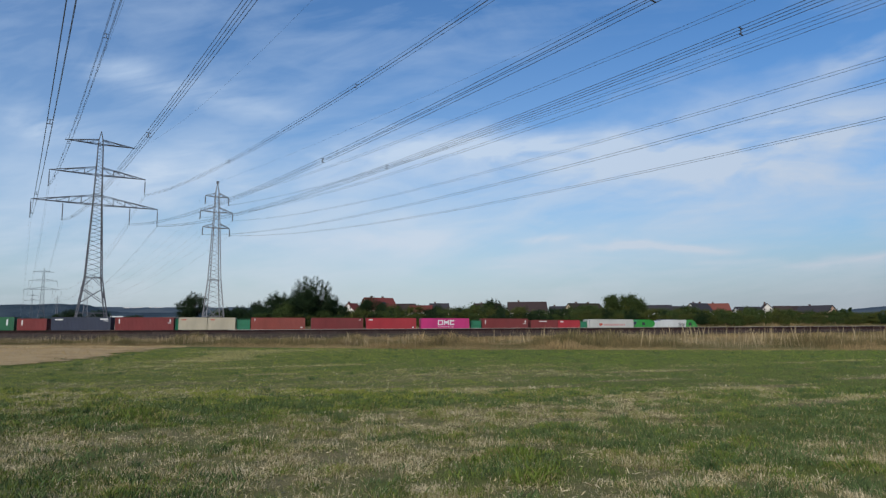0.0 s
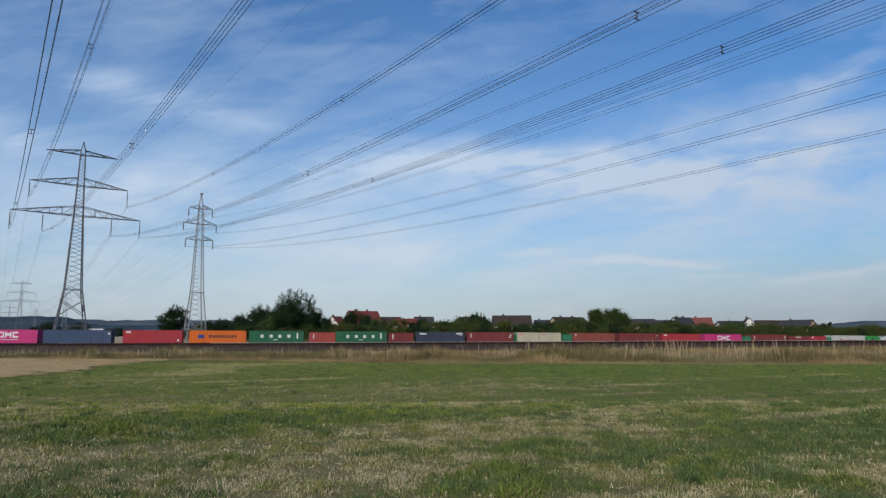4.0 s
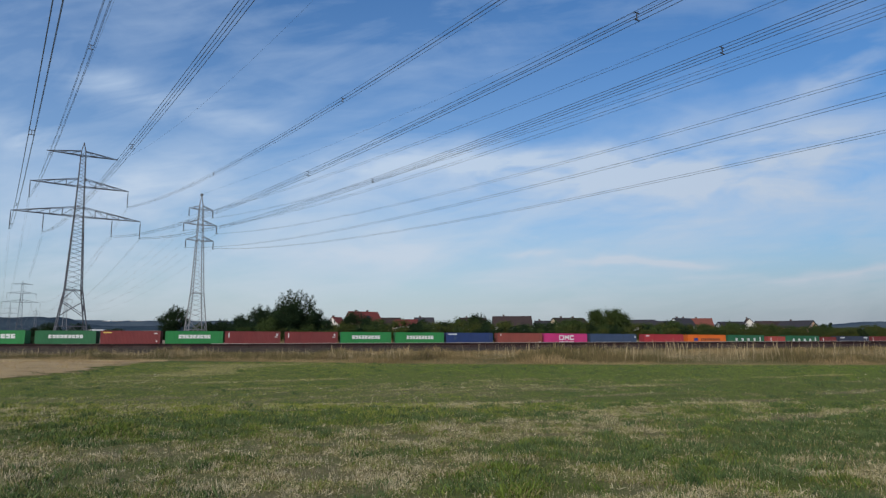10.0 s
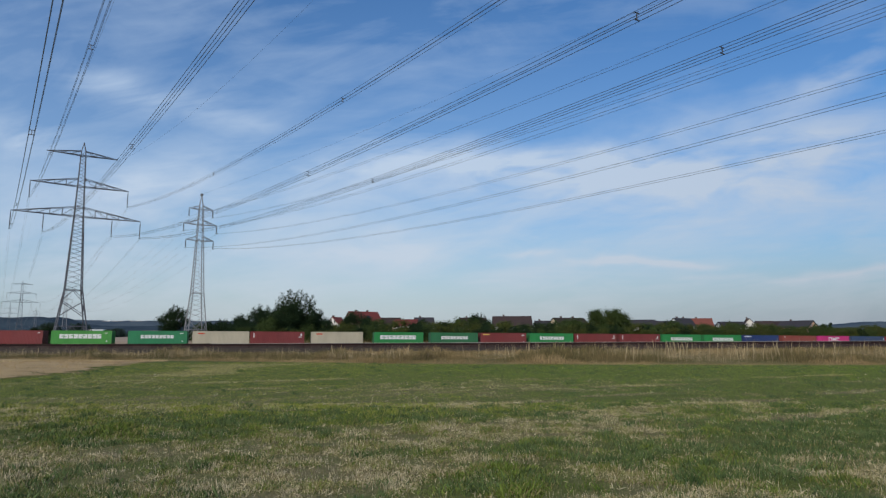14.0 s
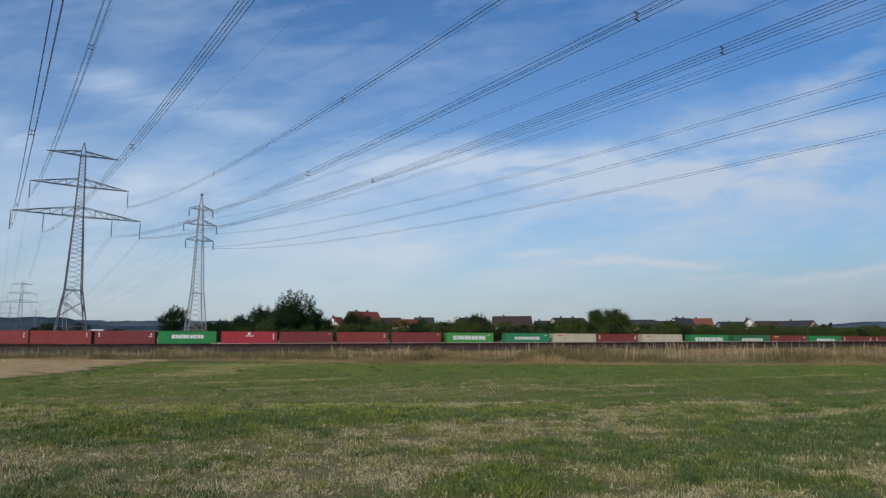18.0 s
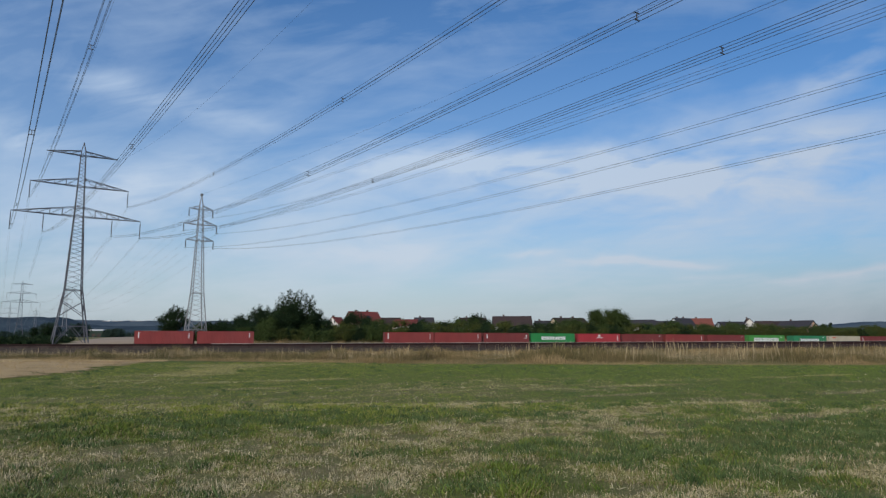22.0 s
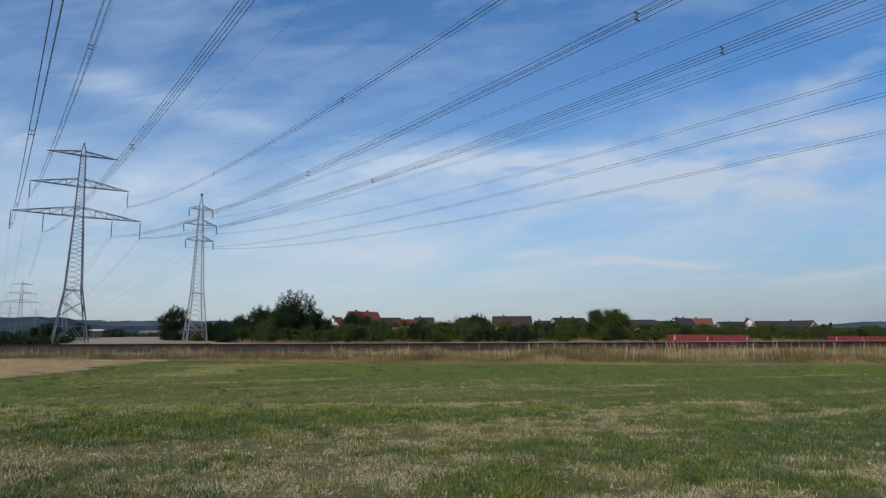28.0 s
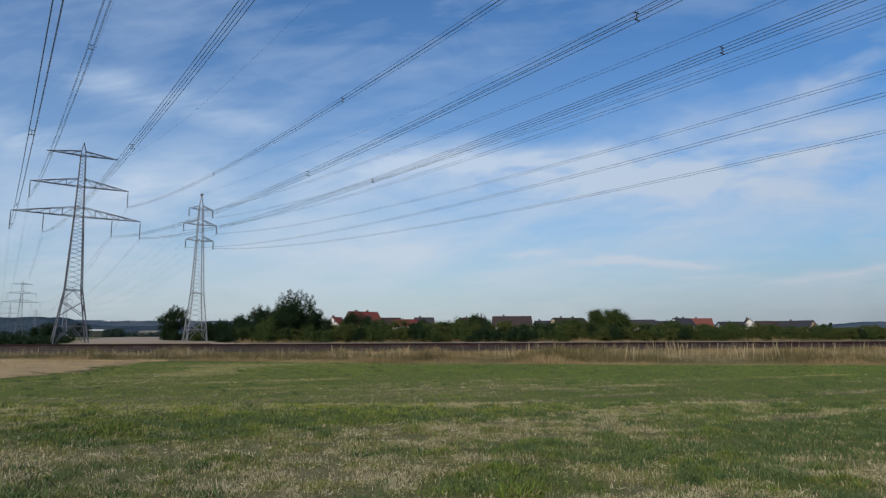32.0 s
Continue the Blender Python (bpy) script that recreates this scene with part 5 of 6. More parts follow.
def tall_grass():
    rng = np.random.default_rng(33)
    n = 240000
    x = rng.uniform(-75, 48, n)
    t = rng.uniform(0, 1, n) ** 1.3
    y = edge_y(x) + 17 * t
    clump = fbm(x * 0.35, y * 0.5, 4)
    h = np.clip(0.05 + 1.35 * (clump - 0.18), 0.12, 1.3) * rng.uniform(0.55, 1.2, n) * np.clip(0.4 + 2.4 * t, 0, 1)
    h = h * np.clip(0.34 + 2.0 * (fbm(x * 0.22 + 31, y * 0.10, 4) - 0.26), 0.25, 1.25)
    h = 0.90 * h * (0.45 + 0.95 * np.clip(2.6 * (fbm(x * 0.30 + 9, y * 0.05, 3) - 0.30), 0, 1.2)) * (1 + 0.16 * smooth01((x - 12) / 12)) * (0.75 + 0.5 * vnoise(x * 2.2, y * 0.7 + 3))
    green = (fbm(x * 0.12 + 60, y * 0.3, 3) > 0.50 - 0.30 * smooth01((-4 - x) / 8) - 0.36 * smooth01((x - 2) / 12)) & (t > 0.1)
    for m, mat, nm, lab in ((~green, TALL, "tall_dry_grass", "tall straw-coloured dry grass along the railway"), (green, TALLG, "tall_green_grass", "tall green-brown grass along the railway")):
        blades(nm, x[m], y[m], h[m], 0.0034 * rng.uniform(0.6, 1.5, m.sum()), 0.45 * rng.uniform(0.1, 1.0, m.sum()) ** 1.6, mat, lab, "grass", rng)
    # thinner growth on the ground that falls away to the railway
    n = 60000
    xf = rng.uniform(-95, 80, n)
    yf = edge_y(xf) + rng.uniform(15, 62, n)
    green = fbm(xf * 0.09 + 13, yf * 0.12, 3) > 0.48
    hf = rng.uniform(0.2, 0.6, n) * (0.5 + fbm(xf * 0.2, yf * 0.2 + 8, 3))
    for m, mat, nm, lab in ((~green, TALL, "dry_slope_grass", "dry grass on the ground falling to the railway"), (green, TALLG, "green_slope_grass", "rough green-brown grass falling to the railway")):
        blades(nm, xf[m], yf[m], hf[m], 0.010 * rng.uniform(0.6, 1.5, m.sum()), rng.uniform(0.05, 0.5, m.sum()), mat, lab, "grass", rng)
    # single tall stalks with seed heads
    n = 6200
    x = rng.uniform(-70, 45, 4 * n)
    x = x[np.argsort(rng.uniform(0, 1, 4 * n) - 1.6 * fbm(x * 0.28 + 40, x * 0 + 3, 4))[:n]]
    y = edge_y(x) + rng.uniform(2, 17, n)
    k = 0.35 * fbm(x * 0.5 + 9, y * 0.2, 4) + 0.65 * np.clip(2.6 * (fbm(x * 0.30 + 9, y * 0.05, 3) - 0.34), 0, 1)
    h = (0.26 + 1.62 * k) * rng.uniform(0.45, 1.0, n) ** 0.8
    blades("grass_stalks", x, y, h * 0.82, 0.0036 * rng.uniform(0.6, 1.4, n), rng.uniform(0.0, 0.2, n), TALLPALE, "tall dry grass stalks with seed heads", "grass", rng)
    # a few bleached weeds that reach over the rest
    n = 1100
    c = rng.uniform(-34, 42, 90)
    x = c[(90 * rng.uniform(0, 1, n) ** 1.6).astype(int)] + rng.normal(0, 0.6, n)
    y = edge_y(x) + rng.uniform(5, 15, n)
    blades("tall_weeds", x, y, rng.uniform(0.55, 1.45, n) * (0.66 + 0.46 * smooth01((x + 12) / 24)), 0.007 * rng.uniform(0.5, 1.3, n), rng.uniform(0.0, 0.22, n), TALLPALE, "single tall bleached weed stalks along the railway", "weed", rng)
    # rough grass behind the wall and on the far bank
    n = 26000
    S, b = rng.uniform(-50, 190, n), rng.uniform(8, 15, n)
    x, y = S * CT - b * ST, TRACK_Y + S * ST + b * CT
    h = rng.uniform(0.4, 1.1, n) * (0.5 + fbm(S * 0.2, b, 3))
    pale = fbm(S * 0.25 + 4, b * 0.3, 3) > 0.63
    blades("pale_bank_grass", x[pale], y[pale], h[pale] * 1.25, np.full(int(pale.sum()), 0.035), rng.uniform(0.05, 0.4, int(pale.sum())), TALL, "pale dry grass tufts at the foot of the hedge", "grass", rng)
    x, y, h = x[~pale], y[~pale], h[~pale]
    k = 1800
    S, b = rng.uniform(-45, 190, k), rng.uniform(7, 11, k)
    S = S[fbm(S * 0.16, b * 0 + 2, 3) > 0.54]
    k, b = len(S), b[:len(S)]
    blades("hedge_foot_stalks", S * CT - b * ST, TRACK_Y + S * ST + b * CT, rng.uniform(0.9, 2.4, k), 0.030 * rng.uniform(0.5, 1.4, k), rng.uniform(0.0, 0.15, k), TALLPALE, "bleached tall stalks before the hedge", "weed", rng)
    n = len(x)
    blades("bank_grass", x, y, h, np.full(n, 0.05), rng.uniform(0.05, 0.5, n), TALLG, "rough grass on the bank beneath the hedge", "grass", rng)


tall_grass()


# ---------------------------------------------------------------- train
CONT_W = 2.44


def lettering(rows, mat, parent, name="marking", label="", y=-0.012):
    """Flat marks on the side that faces the field: (x0, x1, z0, z1)."""
    bm = bmesh.new()
    for x0, x1, z0, z1 in rows:
        box(bm, x0, x1, y, y + 0.01, z0, z1)
    return part(name, bm, mat, parent, label)


def word(x0, x1, z0, z1, n, gap=0.22):
    """A word as a row of plain blocks, each with a short slot in one side."""
    w, h = (x1 - x0) / n, z1 - z0
    rows = []
    for i in range(n):
        a, b = x0 + i * w, x0 + (i + 1 - gap) * w
        c = a + (b - a) * (0.45, 0.6, 0.5)[i % 3]
        zs = z0 + h * (0.46, 0.30, 0.58)[i % 3]
        if i % 2:
            rows += [(c, b, z0, z1), (a, c, z0, zs), (a, c, zs + 0.14 * h, z1)]
        else:
            rows += [(a, c, z0, z1), (c, b, z0, zs), (c, b, zs + 0.14 * h, z1)]
    return rows


def container(label, mat, length=12.19, height=2.9, smooth_side=False, marks=()):
    """A freight container: x along, from its rear end at 0; the near side at y = 0; the floor at z = 0."""
    c = tagged(new("shipping_container"), label, "container", group="containers on the train")
    L, W, H = length, CONT_W, height
    n = 2 if smooth_side else int(L / 0.28)
    pr = []
    for i in range(n):
        x0 = 0.14 + (L - 0.28) * i / n
        s = (L - 0.28) / n
        pr += [(x0, 0.012), (x0 + 0.30 * s, 0.012), (x0 + 0.5 * s, 0.036), (x0 + 0.8 * s, 0.036)]
    pr.append((L - 0.14, 0.012))
    if smooth_side:
        pr = [(0.14, 0.012), (L - 0.14, 0.012)]
    for flip in (0, 1):
        bm = bmesh.new()
        lo = [bm.verts.new((x, W - y if flip else y, 0.16)) for x, y in pr]
        hi = [bm.verts.new((x, W - y if flip else y, H - 0.10)) for x, y in pr]
        for i in range(len(pr) - 1):
            f = (lo[i], lo[i + 1], hi[i + 1], hi[i])
            bm.faces.new(f[::-1] if flip else f)
        part("side_wall", bm, mat, c)
    part("roof", boxes((0.05, L - 0.05, 0.03, W - 0.03, H - 0.10, H - 0.04)), mat, c)
    part("floor", boxes((0.05, L - 0.05, 0.05, W - 0.05, 0.10, 0.16)), IRON, c)
    bm = bmesh.new()
    zig = [(0.10 + 0.224 * i / 2, L - (0.03 if i % 4 in (0, 1) else 0.07)) for i in range(21)]
    lo = [bm.verts.new((x, y, 0.15)) for y, x in zig]
    hi = [bm.verts.new((x, y, H - 0.12)) for y, x in zig]
    for i in range(20):
        bm.faces.new((lo[i], lo[i + 1], hi[i + 1], hi[i]))
    part("front_wall", bm, mat, c)
    for k in (0, 1):
        d = part("door", boxes((0.03, 0.08, 0.12 + k * 1.11, 1.20 + k * 1.11, 0.16, H - 0.14)), mat, c)
        for q in (0.3, 0.8):
            part("lock_rod", rod(bmesh.new(), (0.015, 0.12 + k * 1.11 + q, 0.18), (0.015, 0.12 + k * 1.11 + q, H - 0.16), 0.018, 6), STEEL, d)
    for y in (0.0, W - 0.10):
        part("bottom_rail", boxes((0.12, L - 0.12, y, y + 0.10, 0.02, 0.17)), mat, c)
        part("top_rail", boxes((0.12, L - 0.12, y, y + 0.09, H - 0.13, H - 0.03)), mat, c)
        for x in (0.0, L - 0.15):
            part("corner_post", boxes((x, x + 0.15, y, y + 0.11, 0.12, H - 0.12)), mat, c)
            for z in (0.0, H - 0.12):
                part("corner_casting", boxes((x - 0.004, x + 0.17, y - 0.006 if y == 0 else y - 0.05, y + 0.15 if y == 0 else y + 0.106, z, z + 0.12)), IRON, c)
    for rows, m, lab in marks:
        lettering(rows, m, c, "marking", lab)
    return c


PAINTS = {"green": paint("green_container_paint", (38, 138, 70)), "seagreen": paint("sea_green_container_paint", (44, 134, 88)), "leafgreen": paint("leaf_green_container_paint", (72, 152, 66)),
          "dullgreen": paint("dull_green_container_paint", (42, 112, 70)), "dkgreen": paint("dark_green_container_paint", (36, 104, 70)), "maroon": paint("maroon_container_paint", (128, 50, 50)),
          "brick": paint("brick_container_paint", (148, 72, 62)), "red": paint("red_container_paint", (176, 48, 58)), "pink": paint("magenta_container_paint", (206, 50, 124)),
          "navy": paint("navy_container_paint", (54, 62, 82)), "blue": paint("blue_container_paint", (32, 58, 112)), "slate": paint("slate_blue_container_paint", (58, 78, 110)),
          "orange": paint("orange_container_paint", (232, 112, 28)), "white": paint("beige_container_paint", (198, 188, 164)), "light": paint("white_container_paint", (206, 206, 200)),
          "teal": paint("teal_green_paint", (44, 132, 96)), "redlight": paint("faded_red_container_paint", (176, 74, 66)), "rust": paint("rust_red_container_paint", (143, 54, 52)),
          "loco_green": paint("bright_green_loco_paint", (52, 150, 62), 0.4), "loco_white": paint("white_loco_paint", (222, 224, 222), 0.4)}


def kinds():
    """The kinds of container on the train."""
    P, K = PAINTS, {}
    code = lambda L: ([(L - 1.5, L - 0.8, 2.28, 2.42), (L - 1.1, L - 0.8, 0.5, 0.72)], LOGO_WHITE, "")
    K["G"] = container("green container with a wide white wordmark", P["green"], marks=[(word(2.8, 9.6, 1.25, 2.05, 9, 0.14), LOGO_WHITE, "white wordmark")])
    K["Gt"] = container("teal-green container with a wide white wordmark", P["seagreen"], marks=[(word(2.6, 9.5, 1.25, 1.97, 9, 0.16), LOGO_WHITE, "white wordmark"), code(12.19)])
    K["Gy"] = container("yellow-green container with a very wide white wordmark", P["leafgreen"], marks=[(word(1.7, 10.2, 1.18, 2.12, 9, 0.13), LOGO_WHITE, "white wordmark"), code(12.19)])
    K["Gb"] = container("green container with a very wide white wordmark", P["green"], marks=[(word(1.5, 10.4, 1.18, 2.12, 9, 0.13), LOGO_WHITE, "white wordmark")])
    K["Gd"] = container("dull green container with a wide white wordmark", P["dullgreen"], marks=[(word(2.7, 9.7, 1.25, 1.97, 9, 0.16), LOGO_WHITE, "white wordmark")])
    K["U"] = container("dark green container with four widely spaced white blocks", P["dkgreen"],
                       marks=[(word(2.5, 10.5, 1.3, 1.98, 4, 0.66) + [(10.6, 10.95, 1.1, 2.4), (5.4, 6.4, 0.75, 0.9)], LOGO_WHITE, "white blocks")])
    K["M"] = container("maroon container with a small white vertical mark", P["maroon"], marks=[([(0.75, 0.95, 1.5, 2.5)], LOGO_WHITE, ""), ([(10.9, 11.6, 1.55, 1.7), (11.3, 11.6, 1.9, 2.4)], LOGO_WHITE, "")])
    K["Mp"] = container("plain maroon container on a wagon", P["maroon"], marks=[([(11.2, 11.6, 2.3, 2.45)], LOGO_WHITE, "")])
    K["My"] = container("maroon container with a yellow corner mark", P["maroon"], marks=[([(0.5, 2.2, 2.35, 2.6)], LOGO_YELLOW, ""), ([(10.9, 11.6, 2.2, 2.4), (11.3, 11.6, 0.5, 0.75)], LOGO_WHITE, "")])
    K["B"] = container("brick-red container with small white marks", P["brick"], marks=[([(0.75, 0.95, 2.2, 2.6)], LOGO_WHITE, ""), ([(11.2, 11.6, 0.5, 0.75)], LOGO_WHITE, "")])
    K["R"] = container("red container with a small white mark near the top", P["red"], marks=[([(0.6, 1.6, 2.3, 2.6)], LOGO_WHITE, ""), ([(11.2, 11.6, 0.5, 0.8)], LOGO_WHITE, "")])
    K["Rm"] = container("red container with a small white emblem", P["red"], marks=[([(5.7, 6.3, 2.1, 2.6), (5.2, 7.0, 1.75, 1.92)], LOGO_WHITE, "white emblem"), ([(11.3, 11.5, 1.1, 2.4)], LOGO_WHITE, "")])
    K["RR"] = container("rust-red container with a faint vertical mark", P["rust"], marks=[([(0.75, 0.95, 1.3, 2.6)], LOGO_WHITE, ""), ([(11.2, 11.35, 1.3, 2.4)], LOGO_WHITE, "")])
    K["RP"] = container("plain rust-red container on a wagon", P["rust"], marks=[([(11.2, 11.35, 1.5, 2.4)], LOGO_WHITE, "")])
    K["PK"] = container("magenta container with a big white wordmark", P["pink"],
                        marks=[([(4.2, 4.45, 1.2, 2.42), (5.25, 5.5, 1.2, 2.42), (4.45, 5.25, 2.17, 2.42), (4.45, 5.25, 1.2, 1.45), (5.72, 6.0, 1.2, 2.42), (6.0, 6.72, 1.6, 2.15), (6.72, 7.0, 1.2, 2.42), (7.22, 7.5, 1.2, 2.42), (7.5, 8.35, 1.2, 1.52), (7.5, 8.35, 2.1, 2.42), (4.2, 8.35, 0.72, 0.82)], LOGO_WHITE, "white wordmark")])
    K["NV"] = container("navy container with white marks at both top corners", P["navy"], marks=[([(0.7, 2.4, 2.2, 2.5), (10.0, 11.6, 2.3, 2.6), (10.8, 11.6, 2.0, 2.15)], LOGO_WHITE, "")])
    K["BL"] = container("blue container with a white mark at the top corner", P["blue"], marks=[([(0.5, 2.8, 2.35, 2.6)], LOGO_WHITE, ""), ([(2.0, 2.6, 1.2, 1.9), (11.3, 11.5, 1.2, 2.4)], PAINTS["slate"], "")])
    K["DB"] = container("long slate-blue container with corrugated sides", P["slate"], 13.6, marks=[([(13.0, 13.35, 1.9, 2.3)], LOGO_WHITE, ""), ([(9.5, 9.62, 0.3, 2.6), (11.9, 12.0, 0.3, 2.6)], P["navy"], "")])
    K["OR"] = container("orange container with a blue emblem and dark lettering", P["orange"],
                        marks=[([(1.9, 3.2, 1.15, 1.95)], LOGO_BLUE, "blue emblem"), (word(4.2, 10.3, 1.25, 1.85, 10, 0.25), LOGO_DARK, "dark lettering as bars")])
    K["W"] = container("beige container with a small red mark", P["white"], marks=[([(1.2, 2.6, 2.2, 2.5)], LOGO_RED, "")])
    K["w20"] = container("short beige container with a small red mark", P["white"], 6.03, marks=[([(0.6, 1.6, 2.25, 2.45)], LOGO_RED, "")])
    K["r20"] = container("short faded red container with a white vertical mark", P["redlight"], 6.06, 2.59, marks=[([(0.9, 1.15, 1.1, 2.2)], LOGO_WHITE, "")])
    K["n20"] = container("short maroon container with a white vertical mark", P["maroon"], 6.06, 2.59, marks=[([(0.9, 1.15, 1.1, 2.2)], LOGO_WHITE, "")])
    K["m20"] = container("short maroon container with corrugated sides", P["maroon"], 7.3, 2.59, marks=[([(2.2, 4.2, 2.1, 2.3)], LOGO_WHITE, "")])
    K["q20"] = container("short red container with corrugated sides", P["red"], 6.06, 2.59, marks=[([(0.6, 1.4, 2.0, 2.3)], LOGO_WHITE, "")])
    K["LW"] = container("long white container with a faded red wordmark", P["light"], 13.3, 2.85, True,
                        marks=[([(3.2, 4.3, 1.35, 1.75), (3.55, 3.95, 1.0, 1.35)], LOGO_RED, ""), (word(4.8, 10.9, 1.2, 1.65, 12, 0.25), material("faded_red_marking", (0.62, 0.30, 0.28), None, 2, 0.7), "faded red lettering as bars"),
                               ([(0.55, 0.65, 0.2, 2.7)], PAINTS["slate"], "")])
    return K


# rear ends of the containers along the train at 12 s, from the last to the first
LOAD = [("RR", -290.6), ("RP", -277.6), ("RR", -235.0), ("RP", -222.6), ("M", -209.75), ("G", -196.9), ("Rm", -183.6), ("Mp", -170.8), ("RP", -157.55), ("Mp", -144.3),
        ("Gy", -130.6), ("Gt", -115.2), ("W", -101.9), ("M", -89.5), ("W", -75.75), ("Gb", -60.87), ("Gd", -46.82), ("My", -33.78), ("G", -20.6), ("M", -8.0), ("M", 5.2),
        ("G", 18.05), ("G", 31.3), ("BL", 44.1), ("B", 57.6), ("PK", 70.35), ("DB", 83.55), ("R", 99.45), ("OR", 113.1), ("U", 126.0), ("r20", 139.5), ("U", 145.7),
        ("n20", 158.4), ("NV", 165.35), ("M", 178.4), ("w20", 191.6), ("w20", 197.75), ("B", 207.2), ("Mp", 220.8), ("R", 233.75), ("PK", 247.2), ("M", 262.8), ("m20", 275.85),
        ("q20", 283.3), ("LW", 291.5)]
WAGONS = [(-291.2, -264.7, 0), (-263.6, -236.4, 0), (-235.6, -209.9, 0), (-209.8 + 0.02, -184.2, 0), (-184.0, -158.1, 0), (-157.9, -131.6, 0), (-131.0, -102.4, 0), (-102.1, -77.0, 0), (-76.2, -48.4, 0),
          (-47.2, -21.3, 0), (-21.0, 4.6, 0), (4.8, 30.6, 0), (30.9, 56.8, 0), (57.2, 83.0, 0), (83.2, 112.2, 0), (112.8, 138.7, 0), (139.2, 164.8, 0), (165.0, 190.9, 0),
          (191.2, 219.5, 1), (220.4, 246.3, 1), (246.8, 275.3, 1), (275.6, 305.0, 1)]
DECK = 1.15
MOVERS = []


def bogie(parent, x):
    bm = boxes((x - 1.5, x + 1.5, 0.10, 0.22, 0.45, 0.72), (x - 1.5, x + 1.5, CONT_W - 0.22, CONT_W - 0.10, 0.45, 0.72), (x - 0.25, x + 0.25, 0.1, CONT_W - 0.1, 0.5, 0.8))
    b = part("bogie", bm, IRON, parent)
    for dx in (-0.9, 0.9):
        for y in (0.42, CONT_W - 0.56):
            bm = rod(bmesh.new(), (x + dx, y, 0.46), (x + dx, y + 0.14, 0.46), 0.46, 20)
            part("wheel", bm, WHEEL, b)


def wagon(a, b, green):
    w = tagged(new("container_wagon"), "flat steel container wagon with green end bulkheads" if green else "flat dark steel container wagon", "wagon", group="wagons of the train")
    L = b - a
    for y in (0.15, CONT_W - 0.45):
        part("side_sill", boxes((0.2, L - 0.2, y, y + 0.3, 0.72, 1.08)), IRON, w)
    part("deck", boxes((0.2, L - 0.2, 0.45, CONT_W - 0.45, 0.80, 1.06)), IRON, w)
    for x in (2.4, L / 2, L - 2.4):
        bogie(w, x)
    for x in (-0.25, L - 0.25):
        for y in (0.35, CONT_W - 0.35):
            part("buffer", rod(bmesh.new(), (x, y, 0.98), (x + 0.5, y, 0.98), 0.17, 12), IRON, w)
    return w


def end_frame(parent, x0, x1, h):
    """A teal-green bulkhead with posts and cross bars in the gap beside a container."""
    bm = boxes((x0, x1, 0.25, CONT_W - 0.25, 1.1, 1.1 + h * 0.92), (x0, x0 + 0.12, 0.05, 0.25, 1.1, 1.1 + h), (x1 - 0.12, x1, 0.05, 0.25, 1.1, 1.1 + h), (x0, x1, 0.05, 0.25, 1.0 + h, 1.1 + h),
               (x0, x1, 0.05, 0.25, 1.1 + h * 0.5, 1.2 + h * 0.5))
    return part("end_bulkhead", bm, PAINTS["teal"], parent, "teal-green end bulkhead")


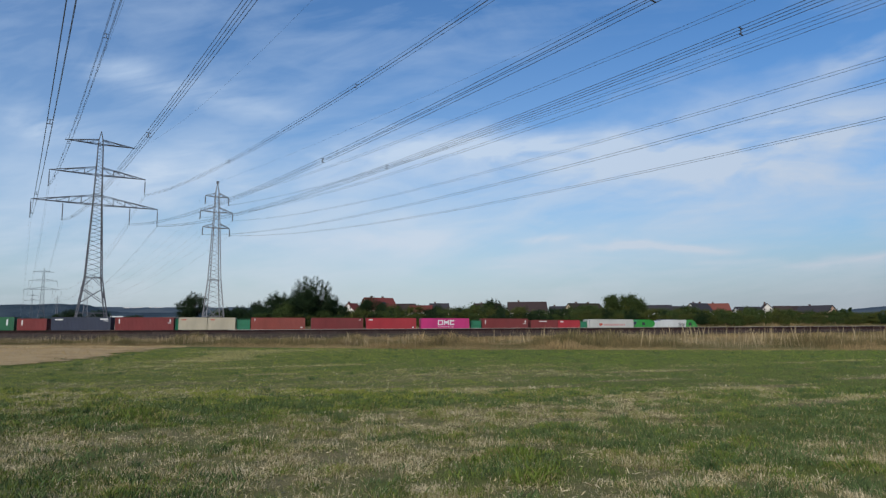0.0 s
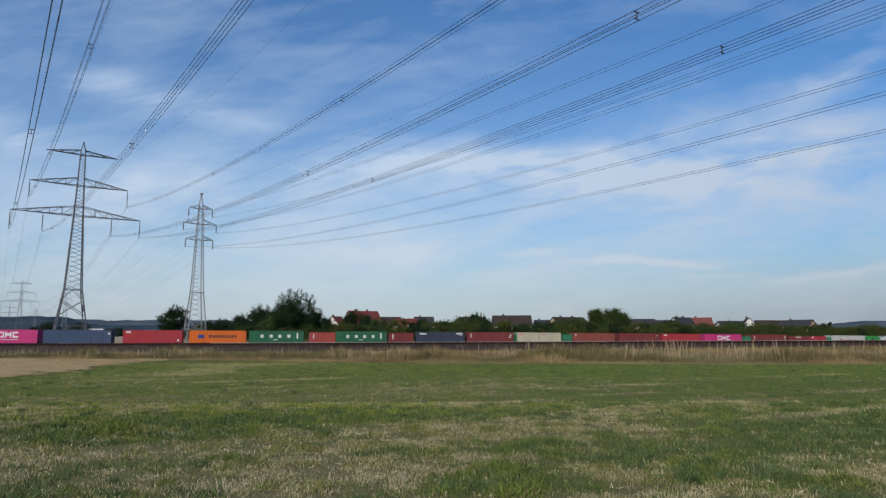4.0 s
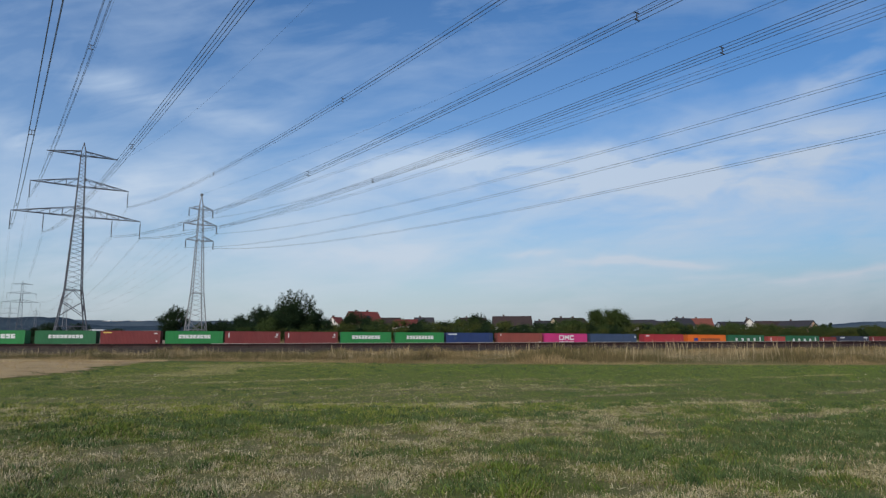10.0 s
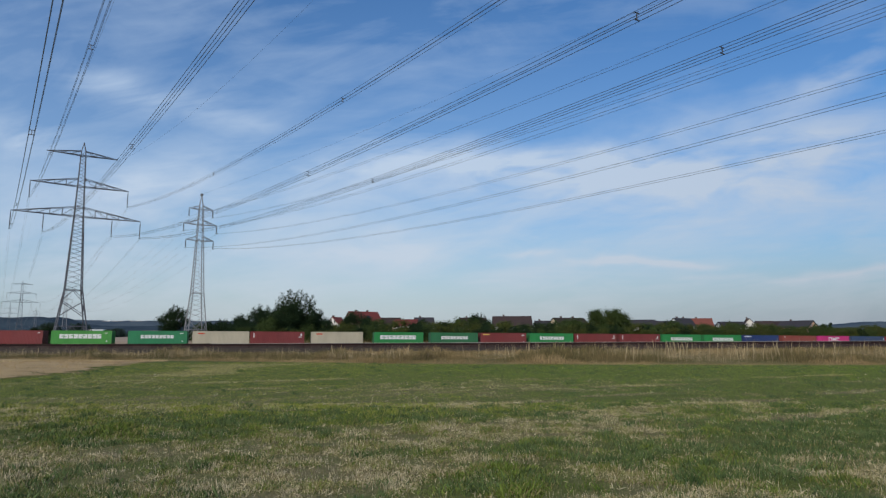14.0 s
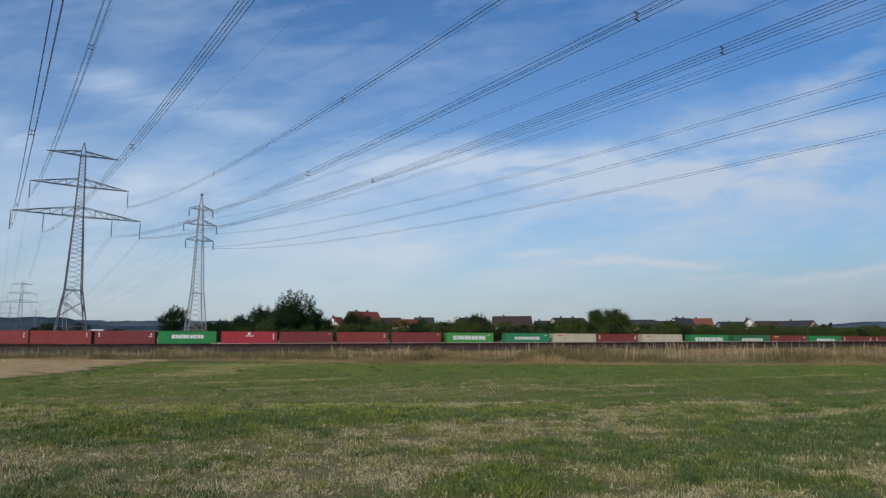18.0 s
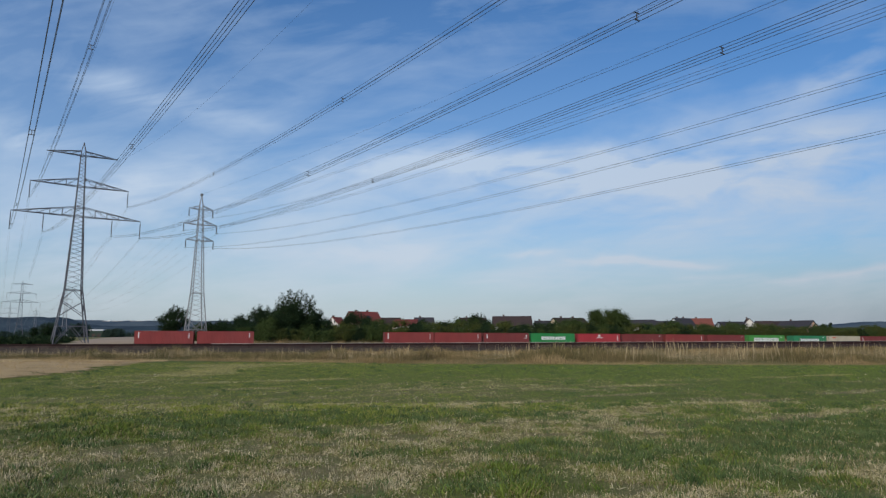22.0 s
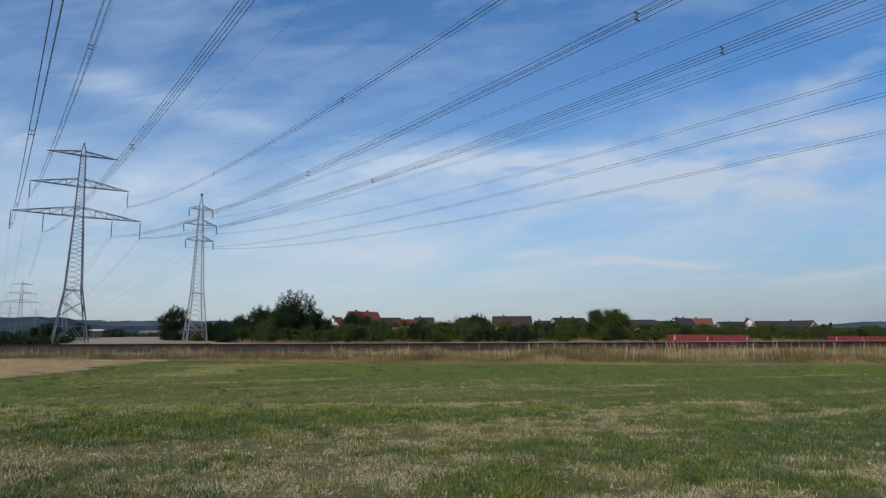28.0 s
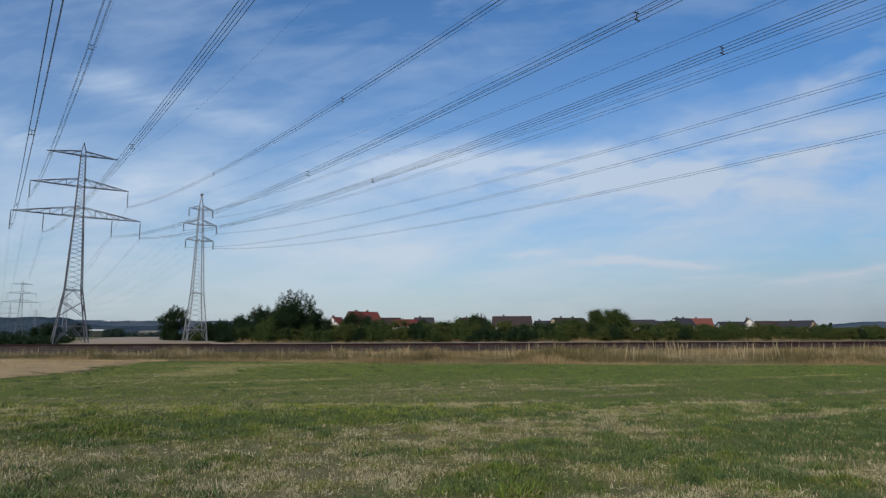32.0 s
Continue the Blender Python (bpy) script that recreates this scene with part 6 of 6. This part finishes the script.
def locomotive():
    """A diesel locomotive, x forward from its rear end."""
    t = tagged(new("locomotive"), "green and white diesel locomotive pulling the train", "locomotive")
    L, W, H = 18.9, CONT_W + 0.2, 3.95
    gm, wm = PAINTS["loco_green"], PAINTS["loco_white"]

    def prism(profile, y0, y1):
        bm = bmesh.new()
        a = [bm.verts.new((x, y0, z)) for x, z in profile]
        b = [bm.verts.new((x, y1, z)) for x, z in profile]
        bm.faces.new(a)
        bm.faces.new(b[::-1])
        for i in range(len(a)):
            bm.faces.new((a[i], b[i], b[(i + 1) % len(a)], a[(i + 1) % len(a)]))
        bmesh.ops.recalc_face_normals(bm, faces=bm.faces)
        bmesh.ops.bevel(bm, geom=[e for e in bm.edges if abs((e.verts[0].co - e.verts[1].co).y) < 0.01 and (e.verts[0].co + e.verts[1].co).z > 6.5], offset=0.12, segments=2, affect="EDGES")
        return bm
    rear = part("cab", prism([(0.25, 1.1), (0.1, 2.2), (0.75, 3.75), (1.2, H), (4.2, H), (5.8, 3.4), (5.8, 1.1)], -0.1, W - 0.1), gm, t, "green cab with a sloping windscreen")
    front = part("cab", prism([(L - 0.25, 1.1), (L - 0.1, 2.2), (L - 1.0, 3.6), (L - 1.5, H), (L - 3.6, H), (L - 3.9, 3.4), (L - 3.9, 1.1)], -0.1, W - 0.1), gm, t, "green cab with a sloping windscreen")
    body = part("body", prism([(5.9, 1.1), (5.0, 1.1), (5.3, 2.1), (6.0, 3.0), (7.2, 3.62), (9.0, 3.95), (L - 3.6, 3.95), (L - 3.6, 1.1)], -0.115, W - 0.085), wm, t, "white middle body with a curved green border")
    for x in (L - 6.0, L - 5.0):
        part("radiator_grille", boxes(*[(x, x + 0.85, -0.14, -0.10, 1.9 + 0.14 * i, 1.98 + 0.14 * i) for i in range(9)]), STEEL, body)
    for x0 in (7.5, 9.5, 11.5):
        part("roof_vent", boxes((x0, x0 + 1.3, 0.5, W - 0.7, 3.9, 4.12)), STEEL, body)
    for cab, x, s in ((rear, 0.0, 1), (front, L, -1)):
        part("side_window", boxes((x + s * 2.0 if s > 0 else x - 2.8, x + 2.8 if s > 0 else x - 2.0, -0.13, -0.09, 2.5, 3.25)), GLASS_DARK, cab)
        part("cab_door", boxes((x + 3.2 if s > 0 else x - 3.75, x + 3.75 if s > 0 else x - 3.2, -0.125, -0.09, 1.2, 3.2)), gm, cab)
        m = Matrix.Translation((x + s * 0.40, W / 2 - 0.1, 3.0)) @ Matrix.Rotation(s * 0.40, 4, "Y")
        part("windscreen", box(bmesh.new(), -0.04, 0.04, -0.95, 0.95, -0.42, 0.42, m), GLASS_DARK, cab)
        for y in (0.35, W - 0.55):
            part("headlight", rod(bmesh.new(), (x + s * 0.05, y, 1.75), (x + s * 0.22, y, 1.75), 0.12, 12), LOGO_WHITE, cab)
    part("frame", boxes((0.1, L - 0.1, -0.08, W - 0.12, 0.75, 1.1)), IRON, t)
    part("fuel_tank", boxes((6.8, 12.2, 0.1, W - 0.3, 0.3, 0.78)), IRON, t)
    for x in (3.6, L - 3.6):
        bogie(t, x)
    for x in (-0.4, L - 0.1):
        for y in (0.4, CONT_W - 0.4):
            part("buffer", rod(bmesh.new(), (x, y, 1.0), (x + 0.5, y, 1.0), 0.2, 12), IRON, t)
    return t


def train():
    K, used = kinds(), set()
    for k, s in LOAD:
        ob = K[k]
        c = copy_thing(ob, Matrix()) if k in used else ob
        used.add(k)
        MOVERS.append((c, s, DECK))
    greens = ((204.1, 207.0, 2.6), (219.5, 220.7, 2.5), (260.2, 262.5, 2.5), (289.5, 291.3, 2.4), (190.95, 191.5, 2.6))
    for a, b, g in WAGONS:
        w = wagon(a, b, g)
        for x0, x1, h in greens:
            if a - 0.3 <= x0 and x1 <= b + 0.3:
                end_frame(w, x0 - a, x1 - a, h)
        MOVERS.append((w, a, 0.0))
    MOVERS.append((locomotive(), 305.3, 0.0))


train()
low_wall()


# ---------------------------------------------------------------- what moves
def motions():
    """The train rolls east: metres along the line by the clock, at 21 to 23 m/s."""
    for ob, s, lift in MOVERS:
        rows = []
        for k in range(0, 65):
            t = k / 2
            S = s + 21.738 * (t - 12) + 0.0293 * (t - 12) ** 2
            if k % 4 and not (-150 < S < -30 or 65 < S < 190):
                continue
            z0, z1 = float(rail_z(S)), float(rail_z(S + 12.0))
            x, y, _ = on_track(S, 0.0)
            rows.append((t, pose(x, y, z0 + lift, 0, math.degrees(math.atan2(z0 - z1, 12.0)), math.degrees(heading(S, 12.0)))))
        walk(ob, rows)


motions()
